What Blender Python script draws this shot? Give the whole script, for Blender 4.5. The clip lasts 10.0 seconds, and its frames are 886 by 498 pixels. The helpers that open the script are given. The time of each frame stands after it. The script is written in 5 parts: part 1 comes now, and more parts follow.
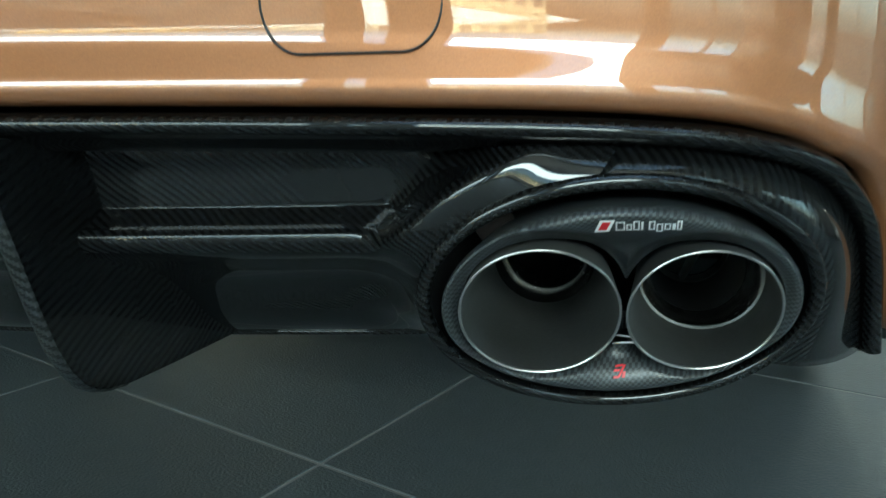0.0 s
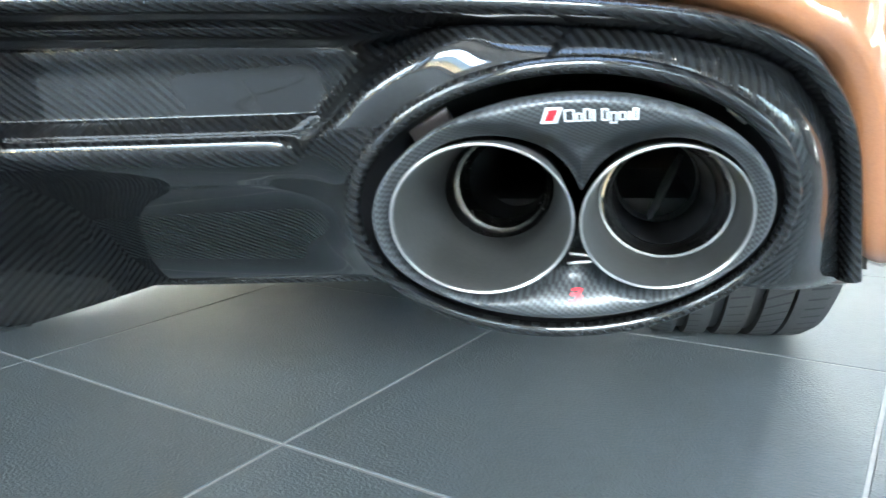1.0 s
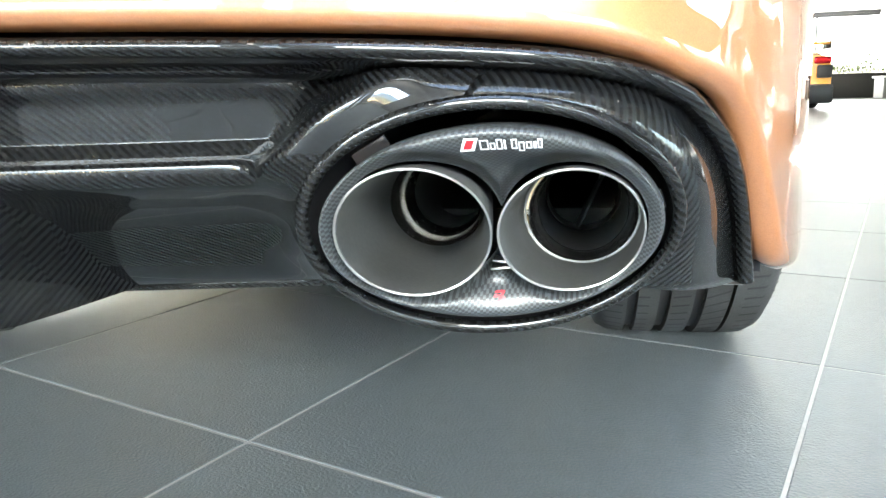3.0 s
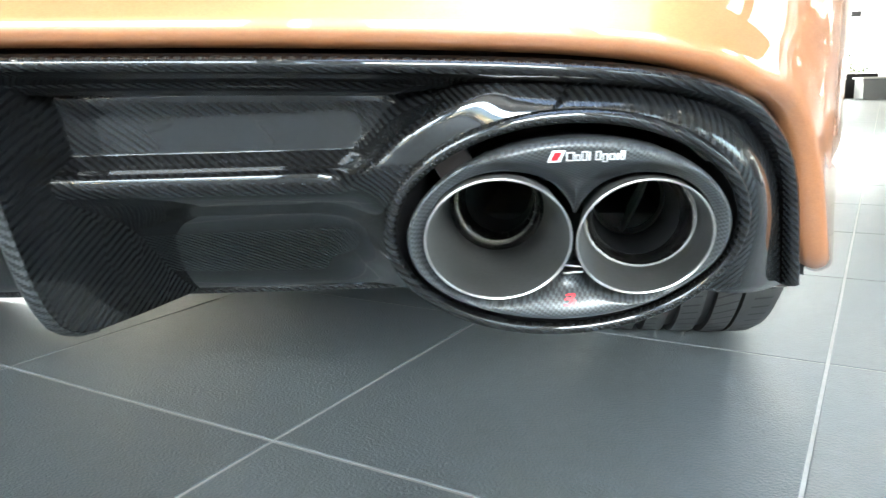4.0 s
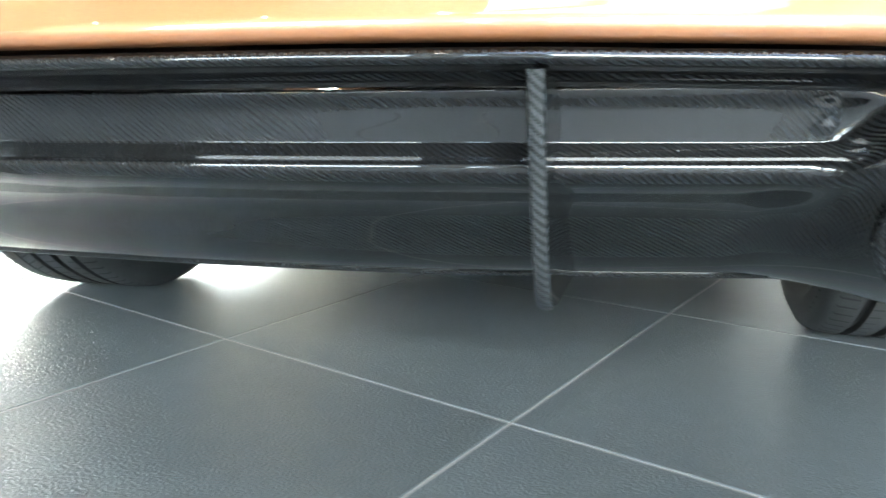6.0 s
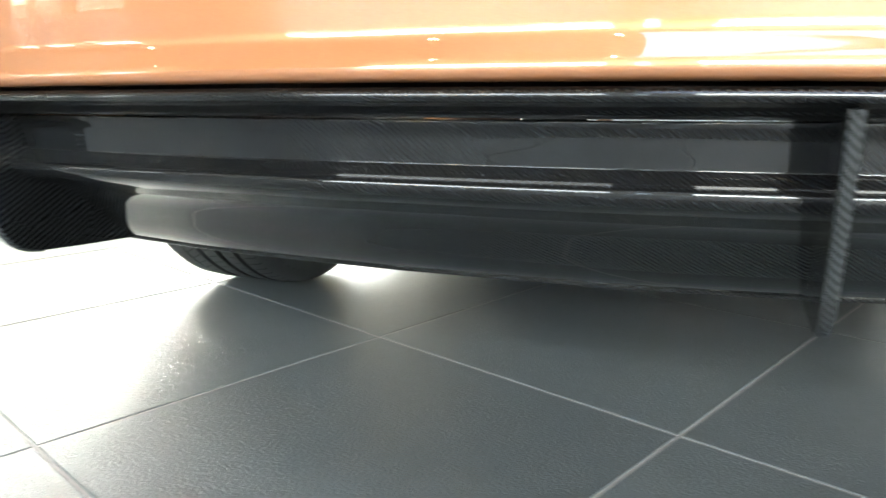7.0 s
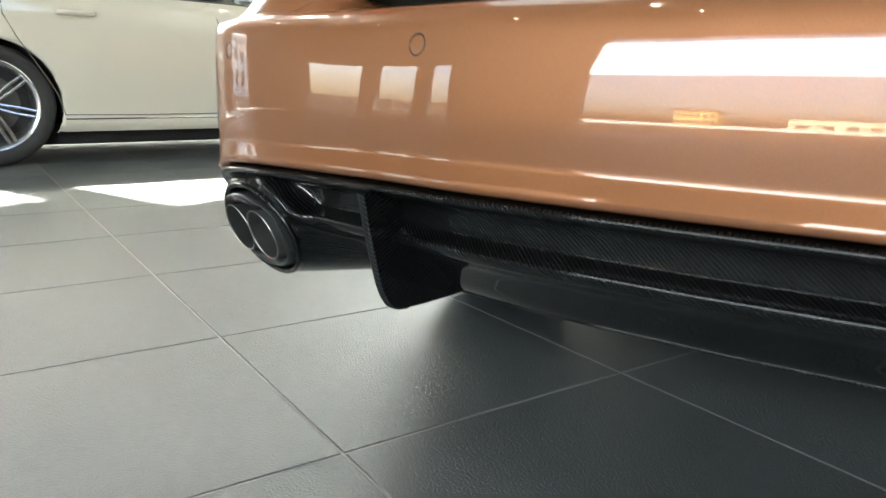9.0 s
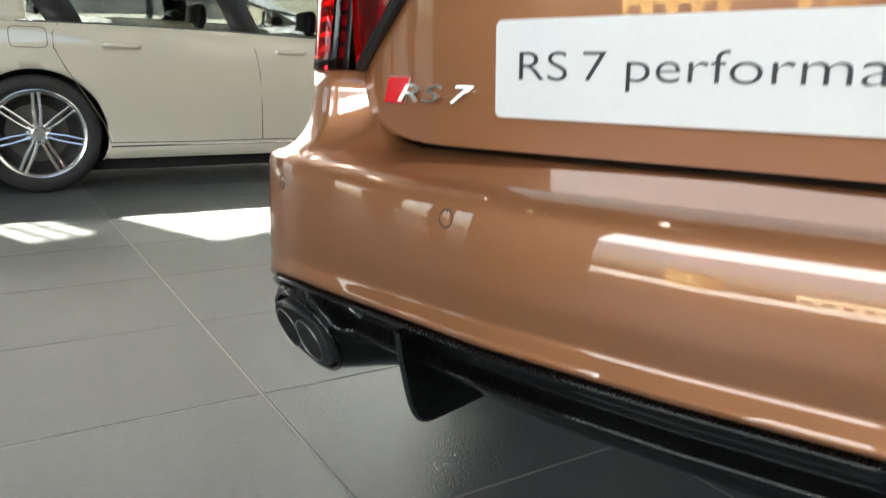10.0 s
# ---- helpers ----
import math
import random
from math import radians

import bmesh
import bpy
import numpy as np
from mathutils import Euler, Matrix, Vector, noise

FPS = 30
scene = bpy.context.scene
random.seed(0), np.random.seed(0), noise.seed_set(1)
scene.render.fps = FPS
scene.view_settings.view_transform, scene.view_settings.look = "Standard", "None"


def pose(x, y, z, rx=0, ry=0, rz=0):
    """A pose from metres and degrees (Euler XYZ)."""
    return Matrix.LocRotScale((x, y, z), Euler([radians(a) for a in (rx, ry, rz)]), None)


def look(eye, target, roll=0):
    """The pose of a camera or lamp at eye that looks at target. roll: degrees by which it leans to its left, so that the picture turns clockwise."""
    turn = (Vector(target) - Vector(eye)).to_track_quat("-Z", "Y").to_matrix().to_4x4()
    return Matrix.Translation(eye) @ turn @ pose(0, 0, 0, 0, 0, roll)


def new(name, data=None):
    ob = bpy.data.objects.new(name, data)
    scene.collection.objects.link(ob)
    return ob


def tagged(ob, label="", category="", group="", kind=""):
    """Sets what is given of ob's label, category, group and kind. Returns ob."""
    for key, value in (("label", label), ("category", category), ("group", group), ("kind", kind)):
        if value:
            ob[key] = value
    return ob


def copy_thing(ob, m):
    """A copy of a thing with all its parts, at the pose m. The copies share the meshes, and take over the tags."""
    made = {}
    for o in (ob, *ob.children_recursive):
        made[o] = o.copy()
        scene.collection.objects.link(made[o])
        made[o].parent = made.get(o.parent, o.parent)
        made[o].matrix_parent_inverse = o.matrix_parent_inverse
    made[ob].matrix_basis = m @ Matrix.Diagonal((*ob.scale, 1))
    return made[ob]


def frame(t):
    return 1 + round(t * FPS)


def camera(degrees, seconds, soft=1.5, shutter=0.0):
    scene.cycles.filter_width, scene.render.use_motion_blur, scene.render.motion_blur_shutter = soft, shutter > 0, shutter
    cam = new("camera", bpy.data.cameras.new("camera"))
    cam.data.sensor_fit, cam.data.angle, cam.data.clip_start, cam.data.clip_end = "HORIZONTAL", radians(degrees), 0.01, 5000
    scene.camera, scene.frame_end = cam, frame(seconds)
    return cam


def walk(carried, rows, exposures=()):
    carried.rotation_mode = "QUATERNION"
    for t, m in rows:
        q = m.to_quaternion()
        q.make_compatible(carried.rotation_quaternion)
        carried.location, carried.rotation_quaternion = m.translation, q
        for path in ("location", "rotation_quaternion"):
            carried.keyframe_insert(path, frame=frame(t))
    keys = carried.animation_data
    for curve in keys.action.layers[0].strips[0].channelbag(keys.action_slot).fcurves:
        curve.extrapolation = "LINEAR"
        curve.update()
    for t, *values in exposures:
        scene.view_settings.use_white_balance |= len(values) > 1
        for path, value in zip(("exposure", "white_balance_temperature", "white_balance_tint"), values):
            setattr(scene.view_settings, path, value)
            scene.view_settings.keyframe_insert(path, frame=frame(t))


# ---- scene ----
cam = camera(62.1, 10.0, soft=1.35, shutter=0.5)
PATH = [
    (0, (0.605, -0.287, 0.454), (0.108, 1.606, 0.047), -1.5),
    (0.5, (0.593, -0.261, 0.428), (0.124, 1.64, 0.02), -1.8),
    (1, (0.617, -0.254, 0.406), (0.165, 1.652, 0.001), -2.0),
    (1.5, (0.645, -0.264, 0.402), (0.216, 1.647, -0.001), -2.0),
    (2, (0.658, -0.281, 0.397), (0.248, 1.635, -0.003), -1.9),
    (2.5, (0.652, -0.288, 0.408), (0.262, 1.632, 0.007), -1.9),
    (4, (0.598, -0.322, 0.427), (0.269, 1.608, 0.021), -1.7),
    (4.5, (0.549, -0.333, 0.429), (0.239, 1.601, 0.021), -1.5),
    (5, (0.494, -0.349, 0.425), (0.155, 1.579, 0.014), -1.1),
    (5.5, (0.437, -0.371, 0.427), (0.013, 1.539, 0.01), -0.6),
    (7, (0.288, -0.453, 0.45), (-0.465, 1.352, 0.033), -0.3),
    (7.5, (0.223, -0.496, 0.467), (-0.646, 1.252, 0.033), 0.8),
    (8, (0.175, -0.528, 0.474), (-0.796, 1.163, 0.032), 1.0),
    (8.5, (0.16, -0.562, 0.501), (-0.9, 1.074, 0.051), 1.1),
    (9, (0.154, -0.588, 0.555), (-0.964, 1.008, 0.104), 1.0),
    (9.5, (0.163, -0.631, 0.625), (-0.999, 0.933, 0.175), 1.3),
    (10, (0.206, -0.66, 0.731), (-0.974, 0.892, 0.285), 1.2),
]
walk(cam, [(t, look(eye, target, roll)) for t, eye, target, roll in PATH],
     exposures=[(0.0, 2.78, 5800, -17), (0.5, 3.82, 5200, -9), (1.0, 4.95, 5850, 1), (2.5, 5.1, 6450, 3), (4.2, 4.85, 6150, 2), (5.5, 5.05, 5950, 0), (7.0, 4.5, 6600, 3), (7.5, 4.02, 6550, 3),
                (8.0, 3.7, 6600, 4), (8.6, 3.15, 6500, 3), (9.2, 2.75, 6500, 3), (10.0, 2.35, 6600, 4)])

# ---- sky and sun ----
SUN_DIR = Vector((-0.62, 0.30, 0.72)).normalized()  # towards the sun
world = bpy.data.worlds.new("sky")
scene.world = world
world.use_nodes = True
wn = world.node_tree
wn.nodes.clear()
sky = wn.nodes.new("ShaderNodeTexSky")
sky.sky_type, sky.sun_disc = "NISHITA", False
sky.sun_elevation = math.asin(SUN_DIR.z)
sky.sun_rotation = math.atan2(SUN_DIR.x, SUN_DIR.y)
sky.air_density, sky.dust_density = 1.0, 5.0
bg = wn.nodes.new("ShaderNodeBackground")
bg.inputs["Strength"].default_value = 0.15
wo = wn.nodes.new("ShaderNodeOutputWorld")
wn.links.new(sky.outputs[0], bg.inputs[0])
wn.links.new(bg.outputs[0], wo.inputs[0])
sun = new("sun", bpy.data.lights.new("sun", "SUN"))
sun.data.energy, sun.data.angle, sun.data.color = 5.0, radians(0.6), (1.0, 0.95, 0.87)
sun.matrix_world = look(SUN_DIR * 30, (0, 0, 0))


def window_light(x0, x1, y, z0, z1, watts, turn=0):
    """The sky's light through the upper part of a window."""
    ob = new("window_light", bpy.data.lights.new("window_light", "AREA"))
    ob.data.shape, ob.data.size, ob.data.size_y = "RECTANGLE", x1 - x0, z1 - z0
    ob.data.energy, ob.data.color = watts, (1.0, 0.985, 0.95)
    ob.matrix_world = pose((x0 + x1) / 2, y, (z0 + z1) / 2, 90, 0, turn)


for x0, x1, per_metre in ((-3.12, 0.37, 4.5), (1.78, 4.52, 14.0)):
    window_light(x0, x1, -5.42, 1.85, 3.05, per_metre * (x1 - x0))
window_light(-12.4, -5.8, 12.9, 2.6, 6.1, 152.0, 180)
window_light(2.8, 11.8, 31.9, 0.5, 3.0, 130.0, 180)


# ---- materials ----
def mat(name, colour, rough=0.5, metal=0.0, coat=0.0, spec=0.5, vary=0.0, scale=8.0, bump=0.0, bump_scale=120.0, coat_rough=0.03):
    """A principled material with colour variation at two scales and fine relief."""
    m = bpy.data.materials.new(name)
    m.use_nodes = True
    nt = m.node_tree
    b = nt.nodes["Principled BSDF"]
    b.inputs["Base Color"].default_value = (*colour, 1)
    b.inputs["Roughness"].default_value = rough
    b.inputs["Metallic"].default_value = metal
    b.inputs["Coat Weight"].default_value = coat
    b.inputs["Coat Roughness"].default_value = coat_rough
    b.inputs["Specular IOR Level"].default_value = spec
    tc = nt.nodes.new("ShaderNodeTexCoord")
    if vary:
        n1, n2 = nt.nodes.new("ShaderNodeTexNoise"), nt.nodes.new("ShaderNodeTexNoise")
        n1.inputs["Scale"].default_value, n2.inputs["Scale"].default_value = scale, scale * 14
        n1.inputs["Detail"].default_value, n2.inputs["Detail"].default_value = 5, 3
        add = nt.nodes.new("ShaderNodeMath")
        add.operation = "ADD"
        for n, socket in ((n1, 0), (n2, 1)):
            nt.links.new(tc.outputs["Object"], n.inputs["Vector"])
            nt.links.new(n.outputs[0], add.inputs[socket])
        ramp = nt.nodes.new("ShaderNodeMapRange")
        ramp.inputs[1].default_value, ramp.inputs[2].default_value = 0.6, 1.4
        ramp.inputs[3].default_value, ramp.inputs[4].default_value = 1 - vary, 1 + vary
        nt.links.new(add.outputs[0], ramp.inputs[0])
        mul = nt.nodes.new("ShaderNodeMix")
        mul.data_type, mul.blend_type = "RGBA", "MULTIPLY"
        mul.inputs[0].default_value = 1
        mul.inputs[6].default_value = (*colour, 1)
        nt.links.new(ramp.outputs[0], mul.inputs[7])
        nt.links.new(mul.outputs[2], b.inputs["Base Color"])
        rr = nt.nodes.new("ShaderNodeMapRange")
        rr.inputs[3].default_value, rr.inputs[4].default_value = max(0.02, rough - 0.07), rough + 0.07
        nt.links.new(n1.outputs[0], rr.inputs[0])
        nt.links.new(rr.outputs[0], b.inputs["Roughness"])
    if bump:
        n3 = nt.nodes.new("ShaderNodeTexNoise")
        n3.inputs["Scale"].default_value, n3.inputs["Detail"].default_value = bump_scale, 4
        nt.links.new(tc.outputs["Object"], n3.inputs["Vector"])
        bp = nt.nodes.new("ShaderNodeBump")
        bp.inputs["Strength"].default_value, bp.inputs["Distance"].default_value = bump, 0.002
        nt.links.new(n3.outputs[0], bp.inputs["Height"])
        nt.links.new(bp.outputs[0], b.inputs["Normal"])
    return m


def maths(nt, op, a, b=None):
    n = nt.nodes.new("ShaderNodeMath")
    n.operation = op
    for socket, v in ((0, a), (1, b)):
        if v is None:
            continue
        if isinstance(v, (int, float)):
            n.inputs[socket].default_value = v
        else:
            nt.links.new(v, n.inputs[socket])
    return n.outputs[0]


def carbon(name, coat, coat_rough, tow=0.00125, light=0.0060, dark=0.0014, lay=0.5, relief=0.0, repeat=4.0, laid=False):
    """Woven carbon fibre under lacquer: twill, two over and two under, or plain weave with a repeat of two."""
    m = bpy.data.materials.new(name)
    m.use_nodes = True
    nt = m.node_tree
    b = nt.nodes["Principled BSDF"]
    tc = nt.nodes.new("ShaderNodeTexCoord")
    wob = nt.nodes.new("ShaderNodeTexNoise")
    wob.inputs["Scale"].default_value = 9
    nt.links.new(tc.outputs["Object"], wob.inputs["Vector"])
    sep = nt.nodes.new("ShaderNodeSeparateXYZ")
    if laid:
        cloth = nt.nodes.new("ShaderNodeAttribute")
        cloth.attribute_name = "cloth"
        nt.links.new(cloth.outputs["Vector"], sep.inputs[0])
    else:
        nt.links.new(tc.outputs["Object"], sep.inputs[0])
    drift = maths(nt, "MULTIPLY", wob.outputs[0], 0.012)
    across = maths(nt, "ADD", sep.outputs[0], drift)
    along = maths(nt, "ADD", maths(nt, "SUBTRACT", sep.outputs[2], maths(nt, "MULTIPLY", sep.outputs[1], lay)), drift)
    a = maths(nt, "DIVIDE", across, tow)
    c = maths(nt, "DIVIDE", along, tow)
    twill = maths(nt, "FLOORED_MODULO", maths(nt, "ADD", maths(nt, "FLOOR", a), maths(nt, "FLOOR", c)), repeat)
    warp = maths(nt, "LESS_THAN", twill, repeat / 2 - 0.5)
    ridge_a = maths(nt, "SINE", maths(nt, "MULTIPLY", maths(nt, "FRACT", a), math.pi))
    ridge_c = maths(nt, "SINE", maths(nt, "MULTIPLY", maths(nt, "FRACT", c), math.pi))
    height = nt.nodes.new("ShaderNodeMix")
    nt.links.new(warp, height.inputs[0])
    nt.links.new(ridge_c, height.inputs[2])
    nt.links.new(ridge_a, height.inputs[3])
    tone = nt.nodes.new("ShaderNodeMix")
    tone.data_type = "RGBA"
    nt.links.new(warp, tone.inputs[0])
    tone.inputs[6].default_value = (dark, dark * 1.05, dark * 1.1, 1)
    tone.inputs[7].default_value = (light * 0.92, light, light * 1.04, 1)
    nt.links.new(tone.outputs[2], b.inputs["Base Color"])
    b.inputs["Metallic"].default_value = 0.15
    b.inputs["Roughness"].default_value = 0.5
    b.inputs["Specular IOR Level"].default_value = 0.12
    b.inputs["Coat Weight"].default_value = coat
    b.inputs["Coat Roughness"].default_value = coat_rough
    b.inputs["Coat IOR"].default_value = 1.5
    bp = nt.nodes.new("ShaderNodeBump")
    bp.inputs["Strength"].default_value, bp.inputs["Distance"].default_value = relief, 0.0005
    nt.links.new(height.outputs[0], bp.inputs["Height"])
    if relief:
        nt.links.new(bp.outputs[0], b.inputs["Normal"])
    return m


def paint(name, colour, metal, flake):
    """Car paint: flakes under a clear coat."""
    m = mat(name, colour, 0.46, metal, 1.0, 0.5, coat_rough=0.015)
    nt = m.node_tree
    b = nt.nodes["Principled BSDF"]
    b.inputs["Coat IOR"].default_value = 2.0
    tc = nt.nodes.new("ShaderNodeTexCoord")
    v = nt.nodes.new("ShaderNodeTexVoronoi")
    v.inputs["Scale"].default_value = 1800
    nt.links.new(tc.outputs["Object"], v.inputs["Vector"])
    n = nt.nodes.new("ShaderNodeTexNoise")
    n.inputs["Scale"].default_value = 3
    nt.links.new(tc.outputs["Object"], n.inputs["Vector"])
    mix = nt.nodes.new("ShaderNodeMix")
    mix.data_type = "RGBA"
    nt.links.new(maths(nt, "ADD", maths(nt, "MULTIPLY", v.outputs["Color"], flake), maths(nt, "MULTIPLY", n.outputs[0], 0.12)), mix.inputs[0])
    mix.inputs[6].default_value = (*[c * 0.85 for c in colour], 1)
    mix.inputs[7].default_value = (*[min(1, c * 1.35) for c in colour], 1)
    nt.links.new(mix.outputs[2], b.inputs["Base Color"])
    return m


def glass(name, colour=(0.97, 0.985, 0.98), rough=0.0):
    m = bpy.data.materials.new(name)
    m.use_nodes = True
    b = m.node_tree.nodes["Principled BSDF"]
    b.inputs["Base Color"].default_value = (*colour, 1)
    b.inputs["Transmission Weight"].default_value = 1
    b.inputs["Roughness"].default_value = rough
    b.inputs["IOR"].default_value = 1.12
    return m


def glow(name, colour, strength):
    m = bpy.data.materials.new(name)
    m.use_nodes = True
    b = m.node_tree.nodes["Principled BSDF"]
    b.inputs["Base Color"].default_value = (*colour, 1)
    b.inputs["Emission Color"].default_value = (*colour, 1)
    b.inputs["Emission Strength"].default_value = strength
    return m


COPPER = paint("copper_paint", (0.36, 0.145, 0.056), 0.50, 0.5)
CREAM = paint("cream_paint", (0.90, 0.845, 0.69), 0.05, 0.1)
AMBER = paint("amber_paint", (0.75, 0.30, 0.02), 0.2, 0.3)
CARBON = carbon("gloss_carbon", 1.0, 0.03)
DRAPED = carbon("draped_gloss_carbon", 1.0, 0.03, laid=True)
SATIN = carbon("satin_carbon", 0.6, 0.30, tow=0.0015, light=0.064, dark=0.020, relief=0.14, repeat=2.0)
RAW = carbon("raw_carbon_edge", 0.15, 0.5, tow=0.0015, light=0.036, dark=0.008, relief=0.5)
BLACK = mat("black_plastic", (0.012, 0.012, 0.013), 0.45, vary=0.3)
UNDER = mat("underbody_plastic", (0.02, 0.02, 0.02), 0.7, vary=0.4, scale=4)
RUBBER = mat("tyre_rubber", (0.028, 0.028, 0.027), 0.66, vary=0.3, scale=20, bump=0.25, bump_scale=400)
CLEAN = mat("clean_rubber", (0.010, 0.010, 0.010), 0.75)
SEAM = mat("shaded_joint", (0.16, 0.145, 0.12), 0.7)
SLEEVE = mat("sandblasted_titanium", (0.17, 0.17, 0.165), 0.5, 0.8, vary=0.15, scale=30, bump=0.05, bump_scale=900)
STEEL = mat("bright_steel", (0.56, 0.55, 0.53), 0.32, 1.0, vary=0.12, scale=40)
POLISHED = mat("polished_steel", (0.92, 0.905, 0.88), 0.25, 1.0, vary=0.05, scale=500)
STRAW = mat("heat_tinted_steel", (0.72, 0.58, 0.36), 0.28, 1.0, vary=0.2, scale=40)
SOOT = mat("soot", (0.006, 0.006, 0.006), 0.9)
CHROME = mat("chrome", (0.8, 0.8, 0.8), 0.06, 1.0)
ALLOY = mat("polished_alloy", (0.88, 0.88, 0.88), 0.24, 1.0, vary=0.08, scale=20)
RED = mat("red_enamel", (0.80, 0.008, 0.02), 0.25, coat=1.0)
REDMARK = mat("red_print", (0.62, 0.02, 0.03), 0.4)
WHITE = mat("white_print", (0.8, 0.8, 0.8), 0.4)
PLATE = mat("plate_white", (0.80, 0.82, 0.84), 0.35, vary=0.03)
INK = mat("dark_ink", (0.03, 0.032, 0.04), 0.4)
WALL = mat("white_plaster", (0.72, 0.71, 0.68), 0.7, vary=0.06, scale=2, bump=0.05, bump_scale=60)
# grey-brown plaster, its colour darkened further to cut the hall's fill light
DIM = mat("dimmed_grey_brown_plaster", (0.13, 0.121, 0.112), 0.7, vary=0.08, scale=2, bump=0.05, bump_scale=60)
CEIL = mat("grey_ceiling", (0.17, 0.167, 0.163), 0.8, vary=0.08, scale=1)
FRAME = mat("dark_aluminium", (0.09, 0.09, 0.095), 0.35, 0.6, vary=0.1)
GROUT = mat("grout", (0.30, 0.295, 0.28), 0.75, vary=0.15, scale=6)
PAVE = mat("paving", (0.60, 0.58, 0.54), 0.8, vary=0.15, scale=0.8)
PANE = glass("window_glass")
TINT = glass("tinted_glass", (0.32, 0.34, 0.33))
LENS = glass("red_lens", (0.75, 0.02, 0.03))
LENS.node_tree.nodes["Principled BSDF"].inputs["IOR"].default_value = 1.45
LAMPGLOW = glow("lamp_glow", (1.0, 0.90, 0.76), 34.0)


def tile_material():
    m = mat("slate_grey_tile", (0.086, 0.098, 0.103), 0.46, vary=0.12, scale=3.0, bump=0.9, bump_scale=240, spec=0.62)
    nt = m.node_tree
    b = nt.nodes["Principled BSDF"]
    info = nt.nodes.new("ShaderNodeObjectInfo")
    old = b.inputs["Base Color"].links[0].from_socket
    mix = nt.nodes.new("ShaderNodeMix")
    mix.data_type, mix.blend_type = "RGBA", "MULTIPLY"
    mix.inputs[0].default_value = 1
    r = nt.nodes.new("ShaderNodeMapRange")
    r.inputs[3].default_value, r.inputs[4].default_value = 0.93, 1.07
    nt.links.new(info.outputs["Random"], r.inputs[0])
    nt.links.new(old, mix.inputs[6])
    nt.links.new(r.outputs[0], mix.inputs[7])
    nt.links.new(mix.outputs[2], b.inputs["Base Color"])
    return m


TILE = tile_material()


# ---- mesh helpers ----
def thing(name, label, category, group="", at=(0, 0, 0)):
    ob = new(name)
    ob.empty_display_size = 0.1
    ob.location = at
    return tagged(ob, label, category, group)


def part(name, bm, material, parent=None, label="", smooth=True, sharp=42):
    """Links a bmesh as one mesh object under a thing or part."""
    me = bpy.data.meshes.new(name)
    bmesh.ops.recalc_face_normals(bm, faces=bm.faces)
    bm.to_mesh(me)
    bm.free()
    me.materials.append(material)
    if smooth:
        me.shade_smooth()
        if sharp:
            me.set_sharp_from_angle(angle=radians(sharp))
    ob = new(name, me)
    if parent is not None:
        ob.parent = parent
    if label:
        ob["label"] = label
    return ob


def grid(rows, closed=False, bm=None, keep=None):
    """A bmesh from rows of points; closed joins each row's end to its start. keep(centre) drops faces."""
    bm = bm or bmesh.new()
    vs = [[bm.verts.new(p) for p in row] for row in rows]
    n = len(vs[0])
    for a, b in zip(vs, vs[1:]):
        for i in range(n if closed else n - 1):
            q = (a[i], a[(i + 1) % n], b[(i + 1) % n], b[i])
            if keep is None or keep(sum((v.co for v in q), Vector()) / 4):
                bm.faces.new(q)
    loose = [v for v in bm.verts if not v.link_faces]
    bmesh.ops.delete(bm, geom=loose, context="VERTS")
    return bm


def sweep(path, radius, sides=10, closed=False, bm=None, flat=1.0):
    """A round bar along points."""
    pts = [Vector(p) for p in path]
    rows = []
    for i, p in enumerate(pts):
        a = pts[i - 1] if (i or closed) else p
        b = pts[(i + 1) % len(pts)] if (i + 1 < len(pts) or closed) else p
        d = (b - a).normalized()
        s = d.cross(Vector((0.02, 0.01, 1))).normalized()
        u = s.cross(d)
        r = radius[i] if isinstance(radius, (list, tuple)) else radius
        rows.append([p + r * (math.cos(2 * math.pi * k / sides) * s + flat * math.sin(2 * math.pi * k / sides) * u) for k in range(sides)])
    if closed:
        rows.append(rows[0])
    bm = grid(rows, True, bm)
    if not closed:
        for row in (rows[0], rows[-1]):
            bm.faces.new([bm.verts.new(p) for p in row])
    return bm


def lathe(profile, axis_at=(0, 0, 0), seg=48, sx=1.0, sz=1.0, bm=None):
    """Turns (radius, y) points about the y axis."""
    rows = []
    for r, y in profile:
        rows.append([(axis_at[0] + sx * r * math.cos(2 * math.pi * k / seg), axis_at[1] + y, axis_at[2] + sz * r * math.sin(2 * math.pi * k / seg)) for k in range(seg)])
    return grid(rows, True, bm)


def box(size, at=(0, 0, 0), bevel=0.0, bm=None, seg=2, turn=None):
    own = bmesh.new()
    bmesh.ops.create_cube(own, size=1)
    bmesh.ops.scale(own, vec=size, verts=own.verts)
    if bevel:
        bmesh.ops.bevel(own, geom=own.edges[:], offset=bevel, segments=seg, affect="EDGES", profile=0.5)
    if turn:
        bmesh.ops.rotate(own, cent=(0, 0, 0), matrix=Euler([radians(a) for a in turn]).to_matrix(), verts=own.verts)
    bmesh.ops.translate(own, vec=at, verts=own.verts)
    if bm is None:
        return own
    me = bpy.data.meshes.new("tmp")
    own.to_mesh(me)
    own.free()
    bm.from_mesh(me)
    bpy.data.meshes.remove(me)
    return bm


